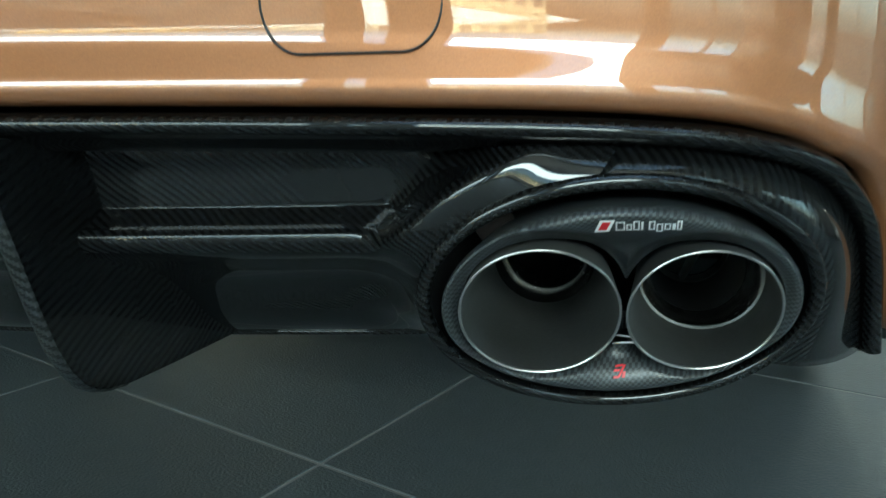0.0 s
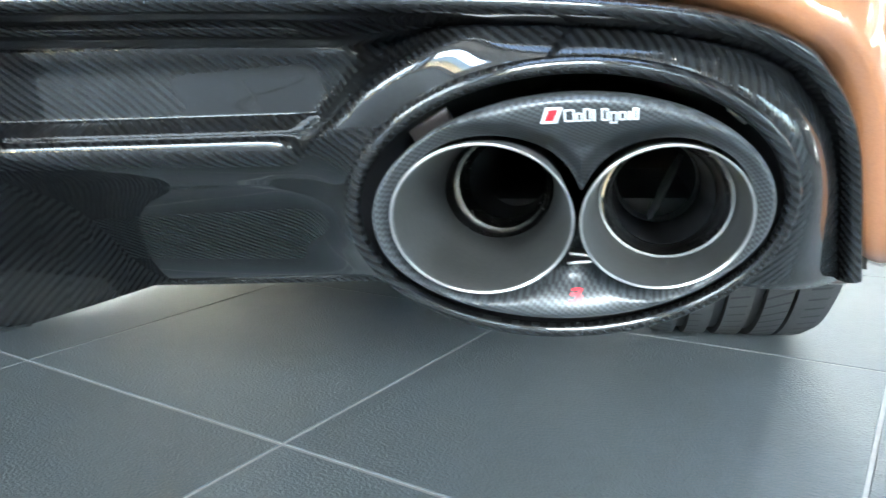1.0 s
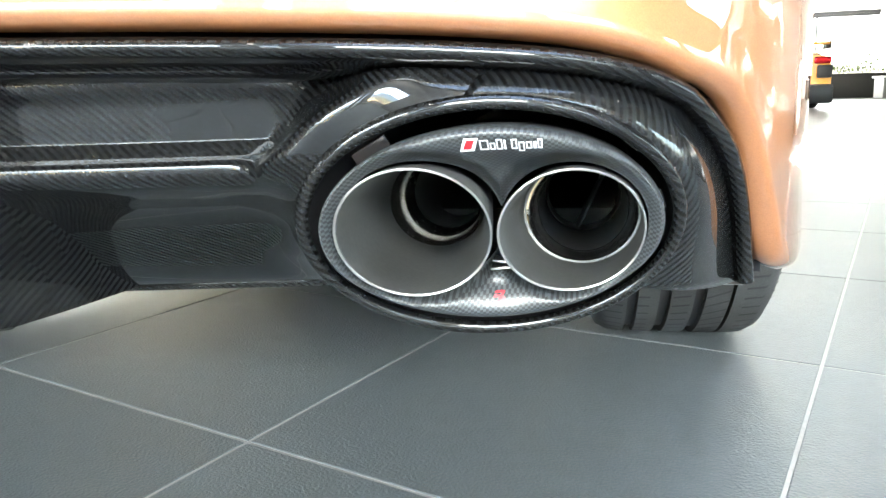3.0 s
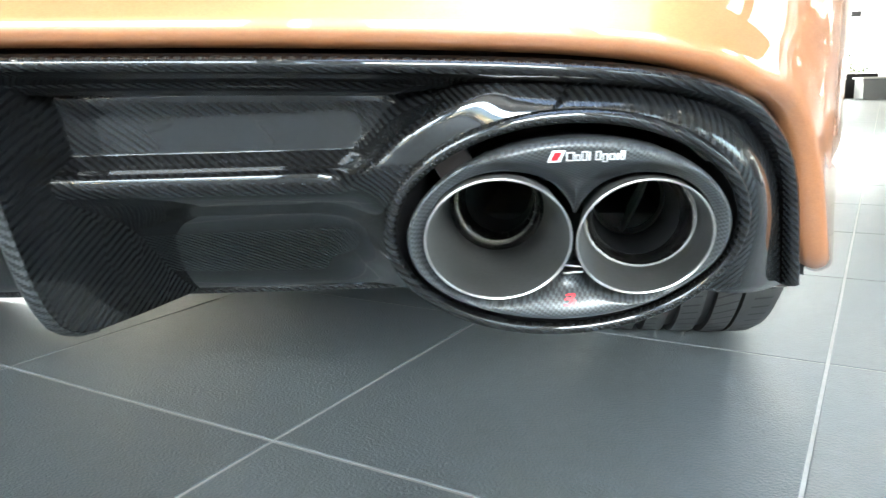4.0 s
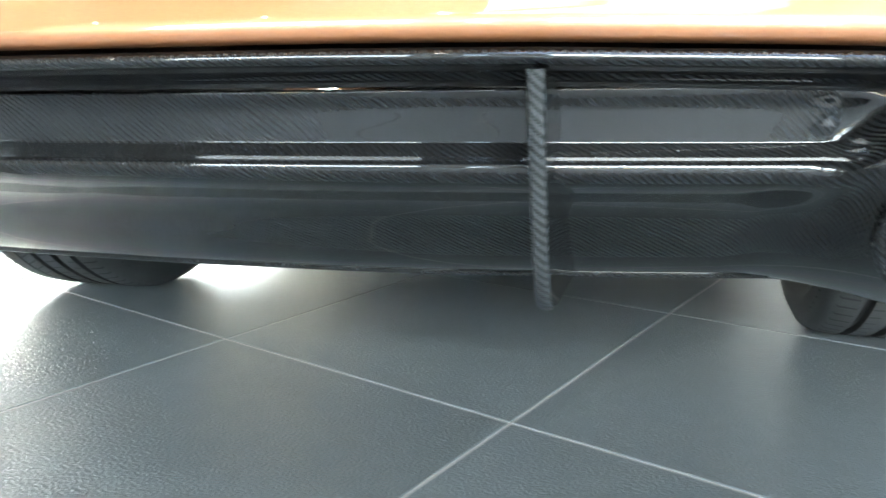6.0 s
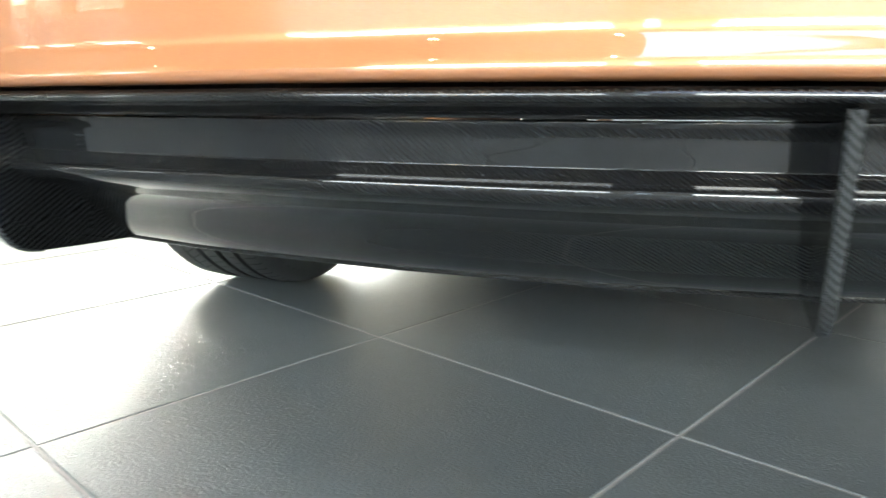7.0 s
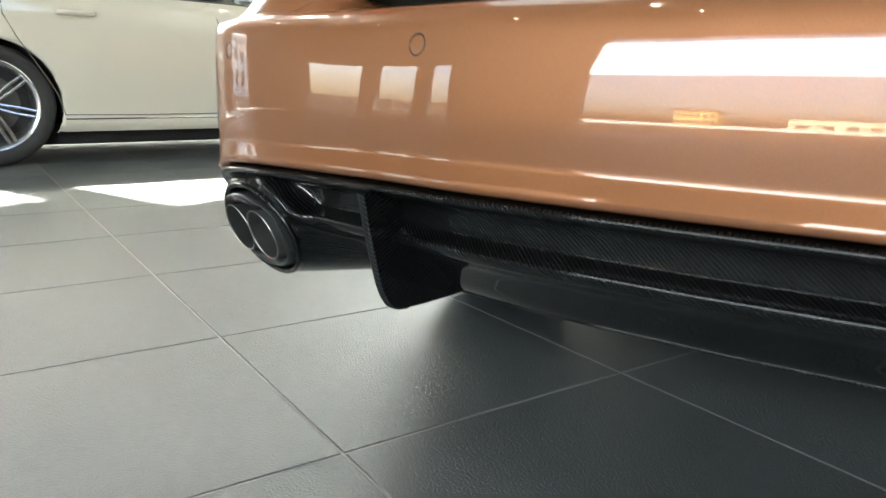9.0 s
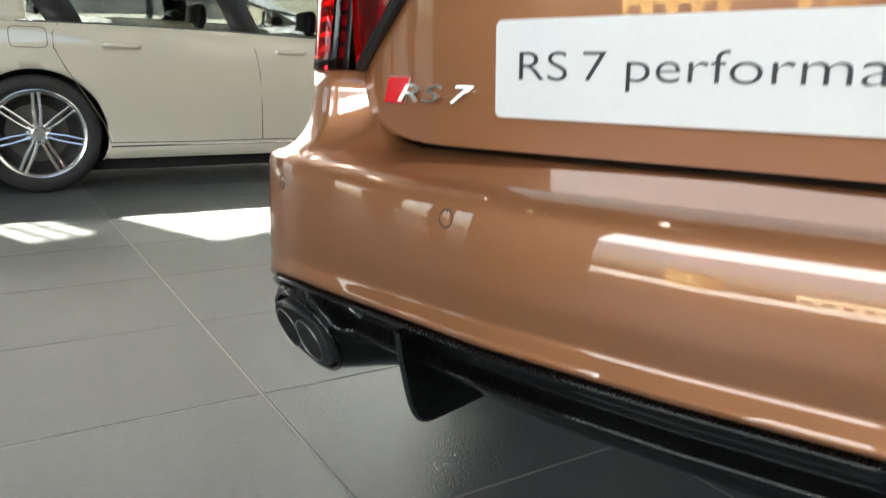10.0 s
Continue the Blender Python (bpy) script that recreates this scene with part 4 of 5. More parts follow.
def wheel(parent, at, width, radius, rim_r, spokes, turn=0.0, tread=True, outward=1):
    w = tagged(new("wheel"), "alloy wheel with low-profile tyre")
    w.parent = parent
    w.matrix_basis = pose(*at) @ pose(0, 0, 0, 0, 0, 0 if outward > 0 else 180)
    ty = tyre("tyre", w, width, radius, rim_r, tread)
    if tread:
        sipes(ty, width, radius)
    hw = width / 2
    rim = tagged(new("rim"), "polished twin-spoke alloy rim")
    rim.parent = w
    bm = bmesh.new()
    seg = 72
    prof = [(-hw * 0.86, rim_r - 0.002), (-hw * 0.80, rim_r - 0.012), (-hw * 0.3, rim_r - 0.045), (hw * 0.55, rim_r - 0.030), (hw * 0.80, rim_r - 0.024), (hw * 0.88, rim_r - 0.014), (hw * 0.92, rim_r - 0.002), (hw * 0.90, rim_r + 0.004)]
    grid([[(x, r * math.sin(2 * math.pi * k / seg), r * math.cos(2 * math.pi * k / seg)) for k in range(seg)] for x, r in prof], True, bm)
    part("barrel", bm, ALLOY, rim)
    hub = hw * 0.62
    part("hub", lathe([(0.0, -0.022), (0.030, -0.022), (0.034, -0.018), (0.036, -0.004), (0.068, 0.004), (0.075, 0.02), (0.075, 0.05)], seg=40), ALLOY, rim).matrix_basis = pose(hub, 0, 0, 0, 0, 90)
    part("brake_disc", lathe([(0.05, 0.0), (rim_r * 0.66, 0.0), (rim_r * 0.66, 0.03), (0.05, 0.03)], seg=48), mat("brake_iron", (0.13, 0.13, 0.125), 0.4, 0.8) if "brake_iron" not in bpy.data.materials else bpy.data.materials["brake_iron"], w, "ventilated steel brake disc").matrix_basis = pose(-hw * 0.1, 0, 0, 0, 0, 90)
    part("dark_well", lathe([(0.0, 0.0), (rim_r - 0.04, 0.0)], seg=48), BLACK, w).matrix_basis = pose(-hw * 0.35, 0, 0, 0, 0, 90)
    for k in range(spokes):
        for off in (-1, 1):
            a = 2 * math.pi * (k + turn) / spokes
            a0, a1 = a + off * 0.25, a + off * 0.070
            row = []
            for f in (0, 0.5, 1):
                r = 0.05 + (rim_r - 0.022 - 0.05) * f
                ang = a0 + (a1 - a0) * f ** 0.6
                x = hub + 0.006 + (hw * 0.84 - hub - 0.006) * f
                row.append((x, r * math.sin(ang), r * math.cos(ang)))
            part("spoke", sweep(row, [0.0125, 0.0105, 0.0110], 8), ALLOY, rim)
    for k in range(5):
        a = 2 * math.pi * (k + 0.5) / 5
        part("wheel_bolt", lathe([(0.0, -0.006), (0.008, -0.006), (0.010, 0.0), (0.010, 0.02)], seg=10), BLACK, rim).matrix_basis = pose(hub - 0.002, 0.052 * math.sin(a), 0.052 * math.cos(a), 0, 0, 90)
    return w


for side in (-1, 1):
    wheel(car, (0.790 * side, 1.055, 0.345), 0.275, 0.345, 0.262, 5, 0.2, True, side)
    wheel(car, (0.800 * side, 1.055 + 2.915, 0.345), 0.275, 0.345, 0.262, 5, 0.2, False, side)


# ---- upper rear of the copper car ----
LID_Y = [(0, 0.1165), (0.2, 0.1135), (0.3, 0.1115), (0.4, 0.115), (0.5, 0.128), (0.56, 0.145), (0.60, 0.160)]


def lid_y(x, z):
    return lerp(LID_Y, abs(x)) - 0.04 * (z - 0.65) + 0.35 * max(0.0, z - 0.90)


lid = tagged(new("boot_lid"), "copper metallic boot lid with rounded lower corners")
lid.parent = car


def lid_half(z):
    """Half width of the lid: rounded corner below, opening upward."""
    return lerp([(0.6482, 0.385), (0.6500, 0.430), (0.6535, 0.461), (0.660, 0.488), (0.670, 0.511), (0.688, 0.5315), (0.705, 0.541), (0.723, 0.547), (0.753, 0.5555), (1.0, 0.575)], z)


rows = []
for k in range(31):
    z = 0.6482 + 0.0568 * (1 - math.cos(math.pi / 2 * min(1, k / 14))) if k <= 14 else 0.705 + (k - 14) / 16 * 0.29
    hw_ = lid_half(z)
    rows.append([(hw_ * u, lid_y(hw_ * u, z), z) for u in [-1 + j / 20 for j in range(41)]])
solid(part("lid_skin", grid(rows), COPPER, lid), 0.003, 0)
# shadowed shut line behind the lid
rows = [[(0.62 * u, lid_y(0.6 * u, z) + 0.05, z) for u in [-1 + j / 10 for j in range(21)]] for z in (0.60, 0.70, 0.80, 0.95)]
part("shut_channel", grid(rows), BLACK, car, "black shut line behind the boot lid")

# wings beside the lid, from the bumper's top up
for side in (-1, 1):
    rows = []
    for k in range(13):
        z = 0.742 + 0.25 * k / 12
        row = []
        for s in [0.60 + 0.03 * j for j in range(31)]:
            x, y = bulge(s)
            n = normal(s)
            d = crease_in(s) + 0.067 + 0.10 * (z - 0.742) + (0.25 * max(0, z - 0.90))
            row.append((side * (x - n.x * d), y - n.y * d, z))
        rows.append(row)
    part("rear_wing_panel", grid(rows, keep=lambda c: not (c.z < 0.885 and c.y < 0.52)), COPPER, car, "copper metallic rear wing")
    # tail lamp: red lens over dark housing, wrapping round the corner
    lamp = tagged(new("tail_lamp"), "red tail lamp wrapping round the corner")
    lamp.parent = car
    for nm, m, d2, zlo in (("housing", BLACK, 0.085, 0.744), ("lens", LENS, 0.0655, 0.7435)):
        rows = []
        for k in range(8):
            z = zlo + 0.138 * k / 7
            row = []
            for s in [0.595 + 0.025 * j for j in range(24)]:
                x, y = bulge(s)
                n = normal(s)
                d = crease_in(s) + d2 + 0.10 * (z - 0.742)
                row.append((side * (x - n.x * d), y - n.y * d, z))
            rows.append(row)
        solid(part(nm, grid(rows), m, lamp), 0.004 if nm == "lens" else 0.002, 0)
    reflector = mat("red_reflector", (0.45, 0.01, 0.015), 0.2, 0.6, vary=0.3, scale=60) if "red_reflector" not in bpy.data.materials else bpy.data.materials["red_reflector"]
    for z in (0.768, 0.79, 0.812, 0.834, 0.856):
        pts = []
        for s in [0.61 + 0.03 * j for j in range(16)]:
            x, y = bulge(s)
            n = normal(s)
            d = crease_in(s) + 0.078 + 0.10 * (z - 0.742)
            pts.append((side * (x - n.x * d), y - n.y * d, z))
        part("reflector_strip", sweep(pts, 0.0085, 6), reflector, lamp, "red reflector strip")
    # inner part of the lamp on the lid, with a slanted lower edge
    tri = [(0.553, 0.752), (0.50, 0.800), (0.43, 0.868), (0.43, 0.885), (0.562, 0.885)]
    part("lid_lens", plate_outline([(side * x, lid_y(x, z) - 0.004, z) for x, z in tri], (0, -0.012, 0), 0.002), LENS, lamp, "red lid-side lens", smooth=False)
    part("lid_lens_back", plate_outline([(side * x, lid_y(x, z) - 0.0005, z) for x, z in tri], (0, -0.003, 0)), reflector, lamp, smooth=False)
    part("lens_trim", sweep([(side * (x - 0.004), lid_y(x, z) - 0.009, z - 0.005) for x, z in tri[:3]], 0.0085, 8), BLACK, lamp, "black slanted lamp trim")

# display plate
plate = tagged(new("display_plate"), "white display plate lettered with the model name")
plate.parent = lid
zc, ph = 0.7455, 0.113
corner = []
for cx, cz, a0 in ((0.290, 0.0485, 0), (-0.290, 0.0485, 90), (-0.290, -0.0485, 180), (0.290, -0.0485, 270)):
    for j in range(5):
        a = radians(a0 + 22.5 * j)
        corner.append((cx + 0.008 * math.cos(a), 0.0995 - 0.04 * (cz), zc + cz + 0.008 * math.sin(a)))
part("plate_sheet", plate_outline(corner, (0, 0.003, 0), 0.0008), PLATE, plate, smooth=False)
part("plate_holder", box((0.50, 0.012, 0.09), (0, 0.1165, zc), 0.003), BLACK, plate)
for word, x in (("RS", -0.270), ("7", -0.186), ("performance", -0.135)):
    lettering("plate_lettering", word, 0.0640, INK, plate, pose(x, 0.0991, 0.7335, 90 + 2.3, 0, 0) @ Matrix.Diagonal((1.05, 0.74, 1, 1)), thin=-0.0008)

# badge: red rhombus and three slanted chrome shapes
badge = tagged(new("badge"), "chrome and red rhombus badge")
badge.parent = lid


def on_lid(x, z, out):
    return (x, lid_y(x, z) - out - 0.0016, z)


def bar(nm, quad, m, depth):
    part(nm, plate_outline([on_lid(x, z, 0.0) for x, z in quad], (0, -depth, 0), 0.0006), m, badge, smooth=False)


bx, bz = -0.4965, 0.7000
bar("badge_frame", [(bx - 0.0015, bz - 0.0015), (bx + 0.044, bz - 0.0015), (bx + 0.058, bz + 0.0365), (bx + 0.0120, bz + 0.0365)], CHROME, 0.003)
bar("badge_rhombus", [(bx, bz), (bx + 0.0410, bz), (bx + 0.0545, bz + 0.035), (bx + 0.0130, bz + 0.035)], RED, 0.004)
for word, dx, wide in (("RS", 0.0290, 2.3), ("7", 0.1240, 1.9)):
    lettering("badge_lettering", word, 0.0325, CHROME, badge, pose(bx + dx, lid_y(bx + dx, bz) - 0.0078, bz + 0.0030, 84.3, 0, -7.0) @ Matrix.Diagonal((wide, 1, 1, 1)), 0.0022, 0.28)


# ---- car bodies ----
def shell(owner, colour, y0, y1, width, shoulder, deck, axles, arch, label="", rear_cap=True, sill=0.20, belt=None):
    """The lower body of a car: sills, flanks with wheel arches, shoulders and deck, lofted along y. Returns the flank's half width at (y, z)."""
    levels = [(0.86, 0.0), (0.955, 0.01), (0.975, 0.10), (0.982, 0.22), (0.992, 0.40), (1.0, 0.56), (1.0, 0.68), (0.990, 0.78), (0.972, 0.88), (0.945, 0.965), (0.915, 1.0)]

    def half(y, f):
        return lerp(width, y) * lerp([(b, a) for a, b in levels], f)

    def flank(y, z):
        return half(y, (z - sill) / (lerp(shoulder, y) - sill))

    n = max(24, int((y1 - y0) / 0.03))
    fs = [0, 0.01, 0.04, 0.08, 0.14, 0.20, 0.26, 0.32, 0.38, 0.44, 0.50, 0.56, 0.62, 0.68, 0.73, 0.78, 0.83, 0.88, 0.93, 0.97, 1.0]
    rows = []
    for i in range(n + 1):
        y = y0 + (y1 - y0) * i / n
        sh, dk = lerp(shoulder, y), lerp(deck, y)
        row = []
        for f in fs:
            z = sill + (sh - sill) * f
            yy, zz = y, z
            for ay, az in axles:
                d = math.hypot(y - ay, z - az)
                if arch * 0.90 < d < arch * 1.03:
                    yy, zz = ay + (y - ay) * arch / d, az + (z - az) * arch / d
                    zz = max(zz, sill)
            row.append((half(y, f), yy, zz))
        w = half(y, 1.0)
        for u, h in ((0.93, 0.5), (0.8, 0.85), (0.5, 0.97), (0.0, 1.0)):
            row.append((w * u, y, sh + (dk - sh) * h))
        rows.append(row)
    full = [[(-x, y, z) for x, y, z in r] + [(x, y, z) for x, y, z in reversed(r[:-1])] for r in rows]
    body = part("body", grid(full, keep=lambda c: not (abs(c.x) > 0.55 and any(math.hypot(c.y - ay, c.z - az) < arch * 0.985 for ay, az in axles))), colour, owner, label)
    solid(body, 0.006, 0)
    if rear_cap:
        for y in (y0, y1):
            i = 0 if y == y0 else n
            bm = bmesh.new()
            bm.faces.new([bm.verts.new(p) for p in full[i]])
            part("end_panel", bm, colour, owner, smooth=False)
    for ay, az in axles:
        for side in (-1, 1):
            bm = bmesh.new()
            seg = [math.pi * (-0.05 + 1.10 * k / 24) for k in range(25)]
            grid([[(side * x, ay + arch * math.cos(a), max(0.1, az + arch * math.sin(a))) for a in seg] for x in (half(ay, 0.5) - 0.06, 0.55)], False, bm)
            bm.faces.new([bm.verts.new((side * 0.55, ay + arch * math.cos(a), max(0.1, az + arch * math.sin(a)))) for a in seg])
            part("wheel_housing", bm, BLACK, owner, "black wheel housing")
    part("underbody", box((1.5, y1 - y0 - 0.3, sill - 0.06), (0, (y0 + y1) / 2, sill / 2 + 0.075), 0.01), UNDER, owner, "black underbody tray")
    return flank


def cabin(owner, colour, ya, yb, yc, yd, width, belt, top, pillars=None):
    """Glass, pillars and roof: from the rear screen's foot (ya) and head (yb) to the windscreen's head (yc) and foot (yd)."""
    def section(y, f):
        if y < yb:
            k = (y - ya) / (yb - ya)
        elif y > yc:
            k = (yd - y) / (yd - yc)
        else:
            k = 1.0
        k = max(0.0, k) ** 0.75
        zt = lerp(belt, y) + (top - lerp(belt, y)) * k
        w = lerp(width, y) * 0.915
        return (w - (0.21 * k) * f - 0.03 * f * f * k, y, lerp(belt, y) + (zt - lerp(belt, y)) * f)

    ys = [ya + (yd - ya) * i / 60 for i in range(61)]
    for side in (-1, 1):
        rows = [[(side * p[0], p[1], p[2]) for p in (section(y, f) for y in ys)] for f in (0.02, 0.2, 0.4, 0.6, 0.8, 0.9)]
        solid(part("side_window", grid(rows, keep=lambda c: ya + 0.62 < c.y < yd - 0.75), TINT, owner, "tinted side glass"), 0.004, 0).visible_shadow = False
        for keep in (lambda c: c.y <= ya + 0.62, lambda c: c.y >= yd - 0.75):
            solid(part("roof_pillar", grid(rows, keep=keep), colour, owner), 0.01, 0)
        for mid, hw in pillars or [((ya + yd) / 2 + 0.08, 0.07)]:
            rows = [[(side * (p[0] + 0.004), p[1], p[2]) for p in (section(mid + hw * u - 0.14 * f, f) for u in (-1, 0, 1))] for f in (0.0, 0.3, 0.6, 0.92)]
            solid(part("door_pillar", grid(rows), BLACK, owner, "black door pillar"), 0.01, 0)
        part("window_trim", sweep([(side * (p[0] + 0.006), p[1], p[2]) for p in (section(y, 0.0) for y in ys if ya + 0.55 < y < yd - 0.6)], 0.007, 8), CHROME, owner, "bright window trim")
    rows = [[(x * u, y, z + 0.02 * (1 - u * u)) for u in (-1, -0.6, -0.2, 0.2, 0.6, 1)] for x, y, z in (section(y, 0.9) for y in ys)]
    glassy = lambda c: c.y < yb - 0.02 or c.y > yc + 0.02
    solid(part("roof", grid(rows, keep=lambda c: not glassy(c)), colour, owner), 0.01, 0)
    solid(part("screens", grid(rows, keep=glassy), TINT, owner, "tinted front and rear screens"), 0.004, 0)
    zb = lerp(belt, yb)
    for y in ((ya + yd) / 2 + 0.05, (ya + yd) / 2 + 0.90):
        for side in (-1, 1):
            part("seat", box((0.50, 0.16, 0.55), (0.36 * side, y, zb - 0.26), 0.06, seg=3, turn=(8, 0, 0)), BLACK, owner, "dark seat")
            part("headrest", box((0.26, 0.10, 0.17), (0.36 * side, y - 0.02, zb + 0.12), 0.045, seg=3), BLACK, owner)


# front of the copper car
shell(car, COPPER, 0.80, 4.92, [(0.80, 0.915), (1.1, 0.945), (2.4, 0.935), (4.0, 0.945), (4.6, 0.86), (4.92, 0.66)], [(0.8, 0.99), (2.5, 0.97), (4.0, 0.88), (4.92, 0.66)],
      [(0.8, 1.02), (2.5, 1.02), (4.0, 0.96), (4.92, 0.72)], [(1.055, 0.345), (3.97, 0.345)], 0.372, "copper metallic body", rear_cap=False, sill=0.19)
cabin(car, COPPER, 0.55, 1.85, 2.75, 3.75, [(0.5, 0.90), (1.1, 0.945), (3.8, 0.93)], [(0.5, 1.0), (2.5, 0.97), (3.8, 0.95)], 1.40)
rows = [[(0.80 * u, lid_y(0.5 * u, 0.995) + k * 0.62 + 0.22 * max(0, abs(u) - 0.5), 0.995 + 0.04 * k) for u in (-1, -0.5, 0, 0.5, 1)] for k in (0, 0.5, 1.0)]
solid(part("boot_deck", grid(rows), COPPER, lid), 0.01, 0)
part("exhaust_hanger", sweep([(0.351 + 0.012 * math.sin(a), 0.30, 0.272 - 0.012 * math.cos(a)) for a in [math.pi * (-0.5 + k / 12) for k in range(13)]], 0.0022, 8), STEEL, car, "small steel exhaust hanger loop")
part("rear_underbody", box((1.36, 0.70, 0.04), (0, 0.62, 0.315), 0.01), UNDER, car, "black underbody tray")

# ---- cream saloon beside it ----
WL = 5.1
saloon = thing("saloon", "cream saloon with polished alloy wheels parked on tiles", "car")
sw = [(0.0, 0.78), (0.25, 0.90), (1.1, 0.955), (2.6, 0.955), (4.0, 0.95), (4.7, 0.87), (5.1, 0.68)]
ssh = [(0, 0.98), (1.1, 1.03), (2.6, 1.02), (3.9, 0.95), (5.1, 0.70)]
flank = shell(saloon, CREAM, 0.0, WL, sw, ssh, [(0, 1.03), (1.1, 1.06), (2.6, 1.05), (3.9, 1.0), (5.1, 0.76)], [(1.10, 0.36), (4.09, 0.36)], 0.392, "cream metallic body", sill=0.19)
cabin(saloon, CREAM, 0.45, 1.75, 2.9, 3.95, sw, ssh, 1.46, [(1.30, 0.10), (2.43, 0.10)])
for ay in (1.10, 4.09):
    for side in (-1, 1):
        wheel(saloon, (0.815 * side, ay, 0.36), 0.255, 0.36, 0.268, 7, 0.0, False, side)


def seam(path, name="door_joint"):
    for side in (-1, 1):
        part(name, sweep([(side * (flank(y, z) + 0.0035), y, z) for y, z in path], 0.0034, 6), SEAM, saloon, "thin dark door joint")


seam([(1.50, 0.30), (1.47, 0.42), (1.40, 0.55), (1.28, 0.75), (1.22, 0.88), (1.22, 0.96), (1.26, 1.02)])
seam([(2.50, 0.30), (2.50, 0.5), (2.49, 0.75), (2.47, 0.9), (2.42, 1.01)])
seam([(3.52, 0.30), (3.54, 0.6), (3.52, 0.9), (3.50, 0.95)])
seam([(1.50, 0.30), (2.0, 0.296), (2.5, 0.30), (3.0, 0.296), (3.52, 0.30)])
for side in (-1, 1):
    part("sill_trim", sweep([(side * (flank(y, 0.275) + 0.004), y, 0.275) for y in [1.5 + 0.1 * k for k in range(22)]], 0.006, 8), CHROME, saloon, "bright sill trim")
    for hy in (1.50, 2.62):
        h = part("door_handle", sweep([(side * (flank(hy + d, 0.905) + o), hy + d, 0.905) for d, o in ((0, 0.0), (0.01, 0.025), (0.05, 0.034), (0.13, 0.036), (0.19, 0.030), (0.21, 0.0))], [0.014, 0.018, 0.019, 0.019, 0.018, 0.014], 10), CREAM, saloon, "cream pull handle")
    cap = []
    for cy, cz, a0 in ((1.02, 0.965, 90), (1.16, 0.965, 0), (1.16, 0.905, -90), (1.02, 0.905, 180)):
        for j in range(5):
            a = radians(a0 + (90 - 22.5 * j if a0 != 999 else 0))
            cap.append((cy + 0.03 * math.cos(radians(a0 + 90 - 22.5 * j - 0)) * 1.0, cz + 0.03 * math.sin(radians(a0 + 90 - 22.5 * j))))
    part("fuel_flap_joint", sweep([(side * (flank(y, z) + 0.003), y, z) for y, z in cap], 0.0024, 6, True), SEAM, saloon, "thin joint of the fuel flap")
sa = radians(-20)
ox = -4.58 - (0.86 * math.cos(sa) - 1.10 * math.sin(sa))
oy = 1.47 - (0.86 * math.sin(sa) + 1.10 * math.cos(sa))
saloon.matrix_basis = pose(ox, oy, 0, 0, 0, -20)

# ---- dark saloon on the other side, mirrored in the copper paint ----
DARK = paint("dark_grey_paint", (0.03, 0.032, 0.036), 0.3, 0.2)
dark_car = thing("saloon", "dark grey saloon with polished alloy wheels parked beside the copper car", "car")
shell(dark_car, DARK, 0.0, WL, sw, ssh, [(0, 1.03), (1.1, 1.06), (2.6, 1.05), (3.9, 1.0), (5.1, 0.76)], [(1.10, 0.36), (4.09, 0.36)], 0.392, "dark grey body", sill=0.19)
cabin(dark_car, DARK, 0.45, 1.75, 2.9, 3.95, sw, ssh, 1.46)
for ay in (1.10, 4.09):
    for side in (-1, 1):
        wheel(dark_car, (0.815 * side, ay, 0.36), 0.255, 0.36, 0.268, 7, 0.0, False, side)
dark_car.matrix_basis = pose(4.7, 1.6, 0)

# ---- amber sports car far off ----
coupe = thing("sports_car", "amber sports car with rear wing parked near the glass front", "car")
cw = [(0, 0.86), (0.3, 0.95), (0.9, 0.97), (2.2, 0.93), (3.6, 0.96), (4.2, 0.85), (4.45, 0.65)]
shell(coupe, AMBER, 0.0, 4.45, cw, [(0, 0.84), (0.9, 0.92), (2.2, 0.80), (3.6, 0.75), (4.45, 0.52)], [(0, 0.94), (0.3, 1.0), (0.9, 1.02), (2.2, 0.86), (3.6, 0.80), (4.45, 0.56)], [(0.95, 0.35), (3.60, 0.35)], 0.375, "amber body", sill=0.16)
cabin(coupe, AMBER, 0.7, 1.7, 2.2, 3.3, cw, [(0.5, 0.86), (2.2, 0.82), (3.4, 0.80)], 1.20)
for ay in (0.95, 3.60):
    for side in (-1, 1):
        wheel(coupe, (0.82 * side, ay, 0.345), 0.26, 0.345, 0.26, 5, 0.0, False, side)
for side in (-1, 1):
    part("wing_strut", box((0.03, 0.14, 0.14), (0.50 * side, 0.12, 1.03), 0.006), BLACK, coupe)
    part("tail_lamp", box((0.28, 0.05, 0.12), (0.70 * side, -0.005, 0.84), 0.03), reflector, coupe, "red tail lamp")
    part("air_outlet", box((0.25, 0.03, 0.22), (0.74 * side, -0.01, 0.65), 0.03), BLACK, coupe, "black grille outlet")
part("rear_spoiler", box((1.56, 0.34, 0.045), (0, 0.08, 1.115), 0.016), AMBER, coupe, "amber rear wing")
for side in (-1, 1):
    part("end_plate", box((0.02, 0.34, 0.12), (0.79 * side, 0.09, 1.09), 0.004), BLACK, coupe)
part("rear_diffuser", box((1.80, 0.26, 0.33), (0, 0.05, 0.27), 0.06), BLACK, coupe, "black rear diffuser")
part("rear_plate", box((0.52, 0.012, 0.14), (0.12, -0.012, 0.70), 0.003), PLATE, coupe, "blank white plate")
coupe.matrix_basis = pose(4.00, 13.7, 0, 0, 0, 4)

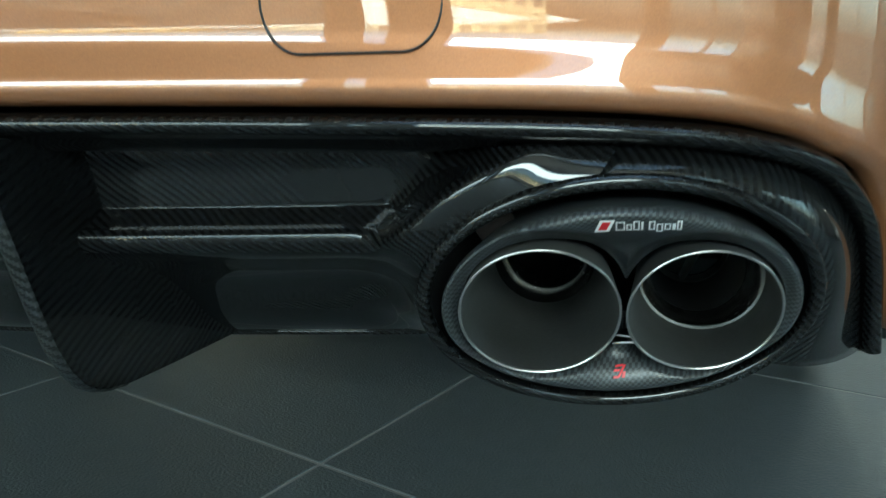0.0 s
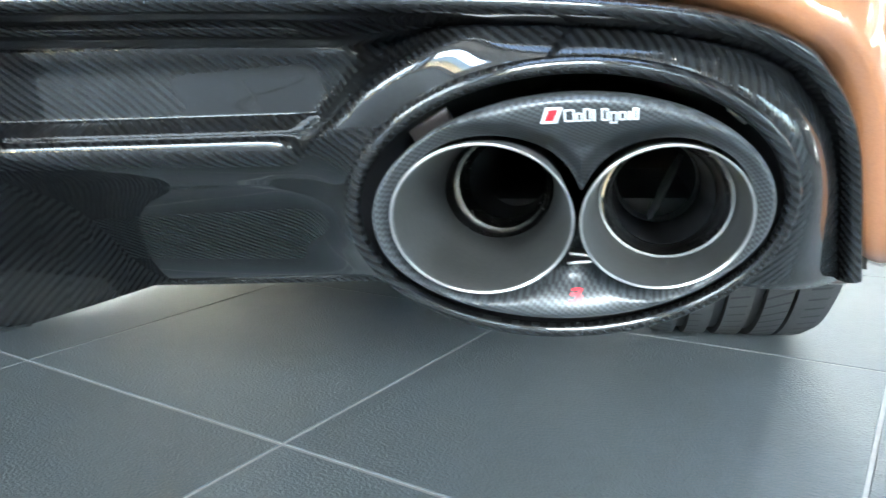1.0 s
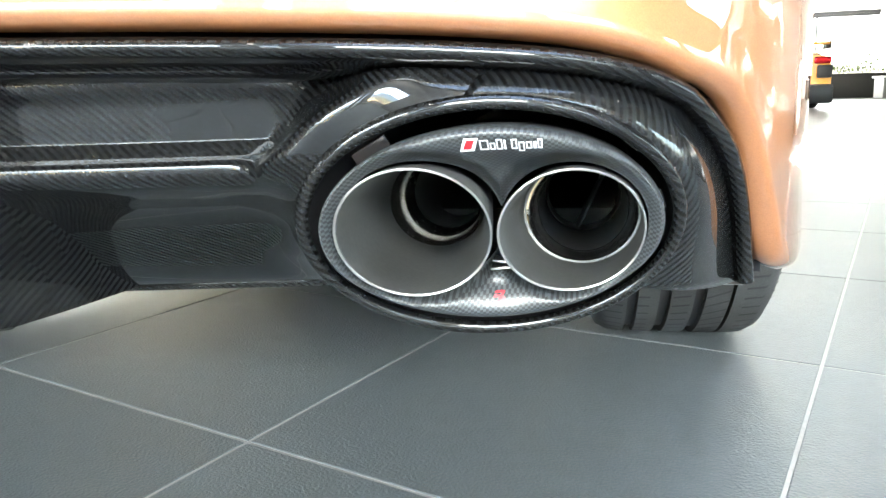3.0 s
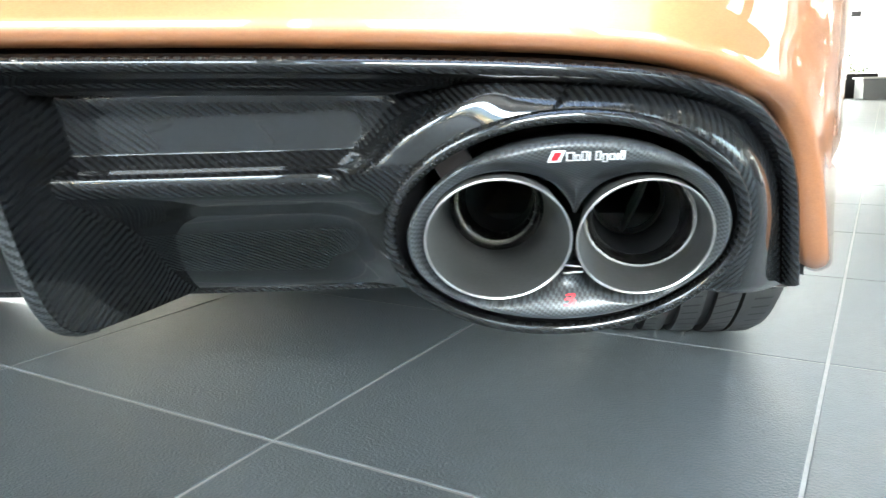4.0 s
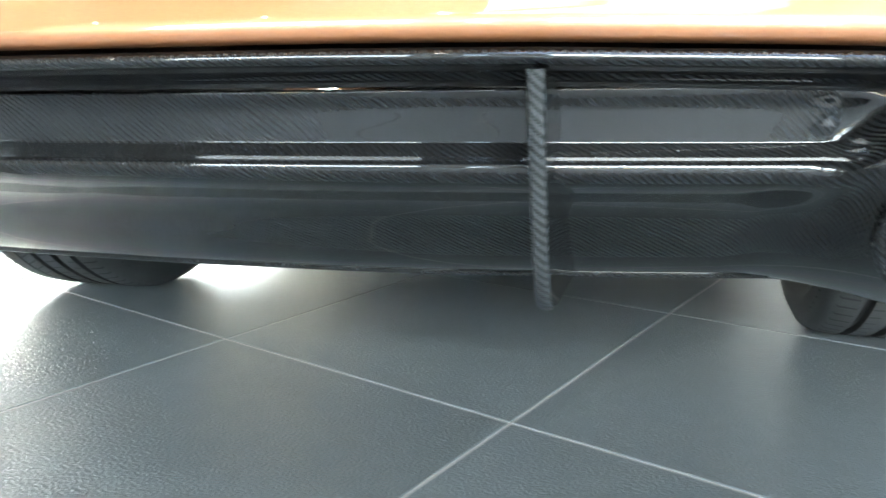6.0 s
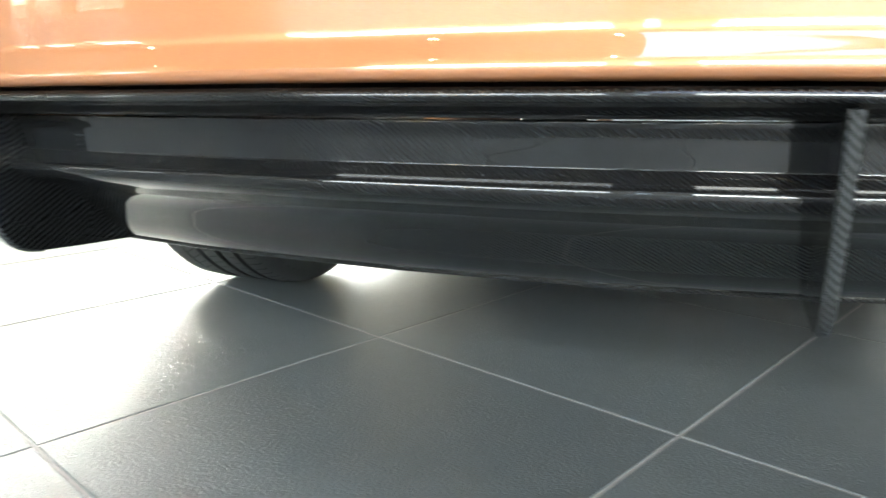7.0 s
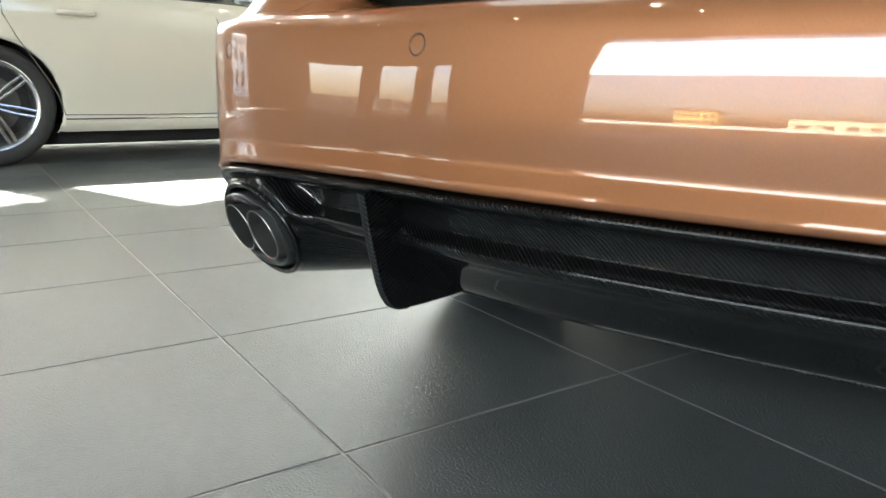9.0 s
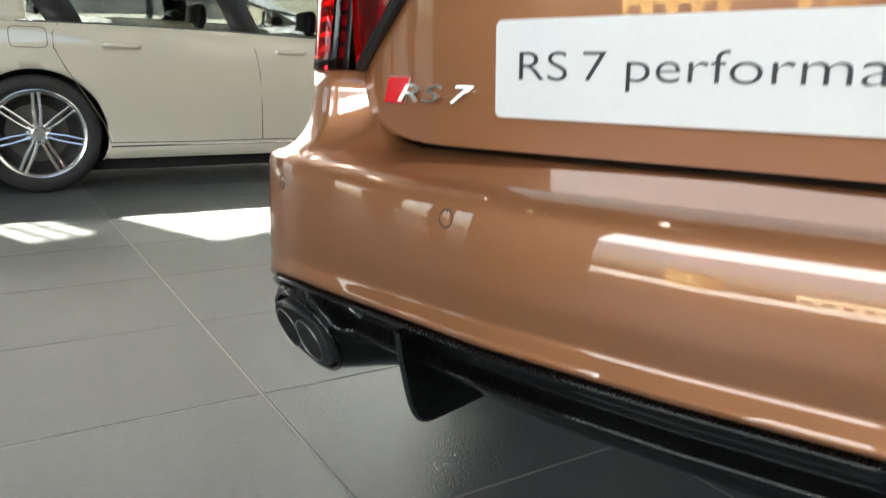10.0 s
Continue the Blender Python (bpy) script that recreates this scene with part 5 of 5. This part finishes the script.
# ---- far bay: low counter and planter by the glass ----
counter = thing("counter", "low grey counter with white top", "counter", at=(9.55, 22.6, 0))
part("body", box((1.6, 0.7, 0.56), (0, 0, 0.28), 0.01), mat("grey_laminate", (0.16, 0.165, 0.17), 0.5, vary=0.08), counter)
part("top", box((1.7, 0.8, 0.05), (0, 0, 0.587), 0.01), WALL, counter, "white counter top")
planter = thing("planter", "dark planter box with leafy green plants", "planter", at=(8.85, 25.0, 0))
part("box", box((2.4, 0.5, 0.74), (0, 0, 0.37), 0.02), BLACK, planter)
LEAF = mat("leaf_green", (0.07, 0.13, 0.03), 0.5, vary=0.4, scale=6)
rnd = random.Random(4)
bm = bmesh.new()
for k in range(420):
    c = Vector((rnd.uniform(-1.15, 1.15), rnd.uniform(-0.2, 0.2), 0.74 + abs(rnd.gauss(0, 0.16))))
    a, tilt, l = rnd.uniform(0, 6.28), rnd.uniform(-0.3, 1.2), rnd.uniform(0.06, 0.14)
    d = Vector((math.cos(a) * math.cos(tilt), math.sin(a) * math.cos(tilt), math.sin(tilt)))
    w = d.cross(Vector((0, 0, 1))).normalized() * l * 0.25
    q = [bm.verts.new(p) for p in (c, c + d * l * 0.5 + w, c + d * l, c + d * l * 0.5 - w)]
    bm.faces.new(q)
leaves = part("leaves", bm, LEAF, planter, "green leaves", smooth=False)
leaves["kind"] = "stuff"

# ---- floor ----
FA = radians(-21.0)
FU, FV = Vector((math.cos(FA), math.sin(FA))), Vector((-math.sin(FA), math.cos(FA)))
F0 = Vector((0.228, 0.505))
PITCH, JOINT = 0.60, 0.0052
floor = slab("floor", (X0, Y0, -0.10), (X1, Y1, -0.0014), GROUT, "grey tiled showroom floor with pale joints", "floor")


def tile_bm(bm=None, at=(0, 0), turn=0.0):
    own = bm or bmesh.new()
    h = PITCH / 2 - JOINT / 2
    e = 0.0012
    c, s = math.cos(turn), math.sin(turn)
    ring = lambda r, z: [own.verts.new((at[0] + c * x - s * y, at[1] + s * x + c * y, z)) for x, y in ((-r, -r), (r, -r), (r, r), (-r, r))]
    top, mid, low = ring(h - e, 0.0), ring(h, -e * 0.8), ring(h, -0.004)
    own.faces.new(top)
    for a, b in ((top, mid), (mid, low)):
        for i in range(4):
            own.faces.new((a[i], b[i], b[(i + 1) % 4], a[(i + 1) % 4]))
    return own


bm = tile_bm()
tile_mesh = bpy.data.meshes.new("tile")
bmesh.ops.recalc_face_normals(bm, faces=bm.faces)
bm.to_mesh(tile_mesh)
bm.free()
tile_mesh.materials.append(TILE)
rest = bmesh.new()
spots = []
for i in range(-50, 51):
    for j in range(-40, 66):
        p = F0 + FU * (i + 0.5) * PITCH + FV * (j + 0.5) * PITCH
        if X0 + 0.35 < p.x < X1 - 0.35 and Y0 + 0.35 < p.y < Y1 - 0.35:
            spots.append(p)
spots.sort(key=lambda p: (p - Vector((-1.2, 1.2))).length)
for k, p in enumerate(spots):
    if k < 290:
        t = new("tile", tile_mesh)
        t.parent = floor
        t.matrix_basis = Matrix.Translation((p.x, p.y, 0)) @ Matrix.Rotation(FA, 4, "Z")
    else:
        tile_bm(rest, (p.x, p.y), FA)
far_tiles = part("floor_tiles", rest, TILE, floor, smooth=False)
far_tiles["kind"] = "stuff"
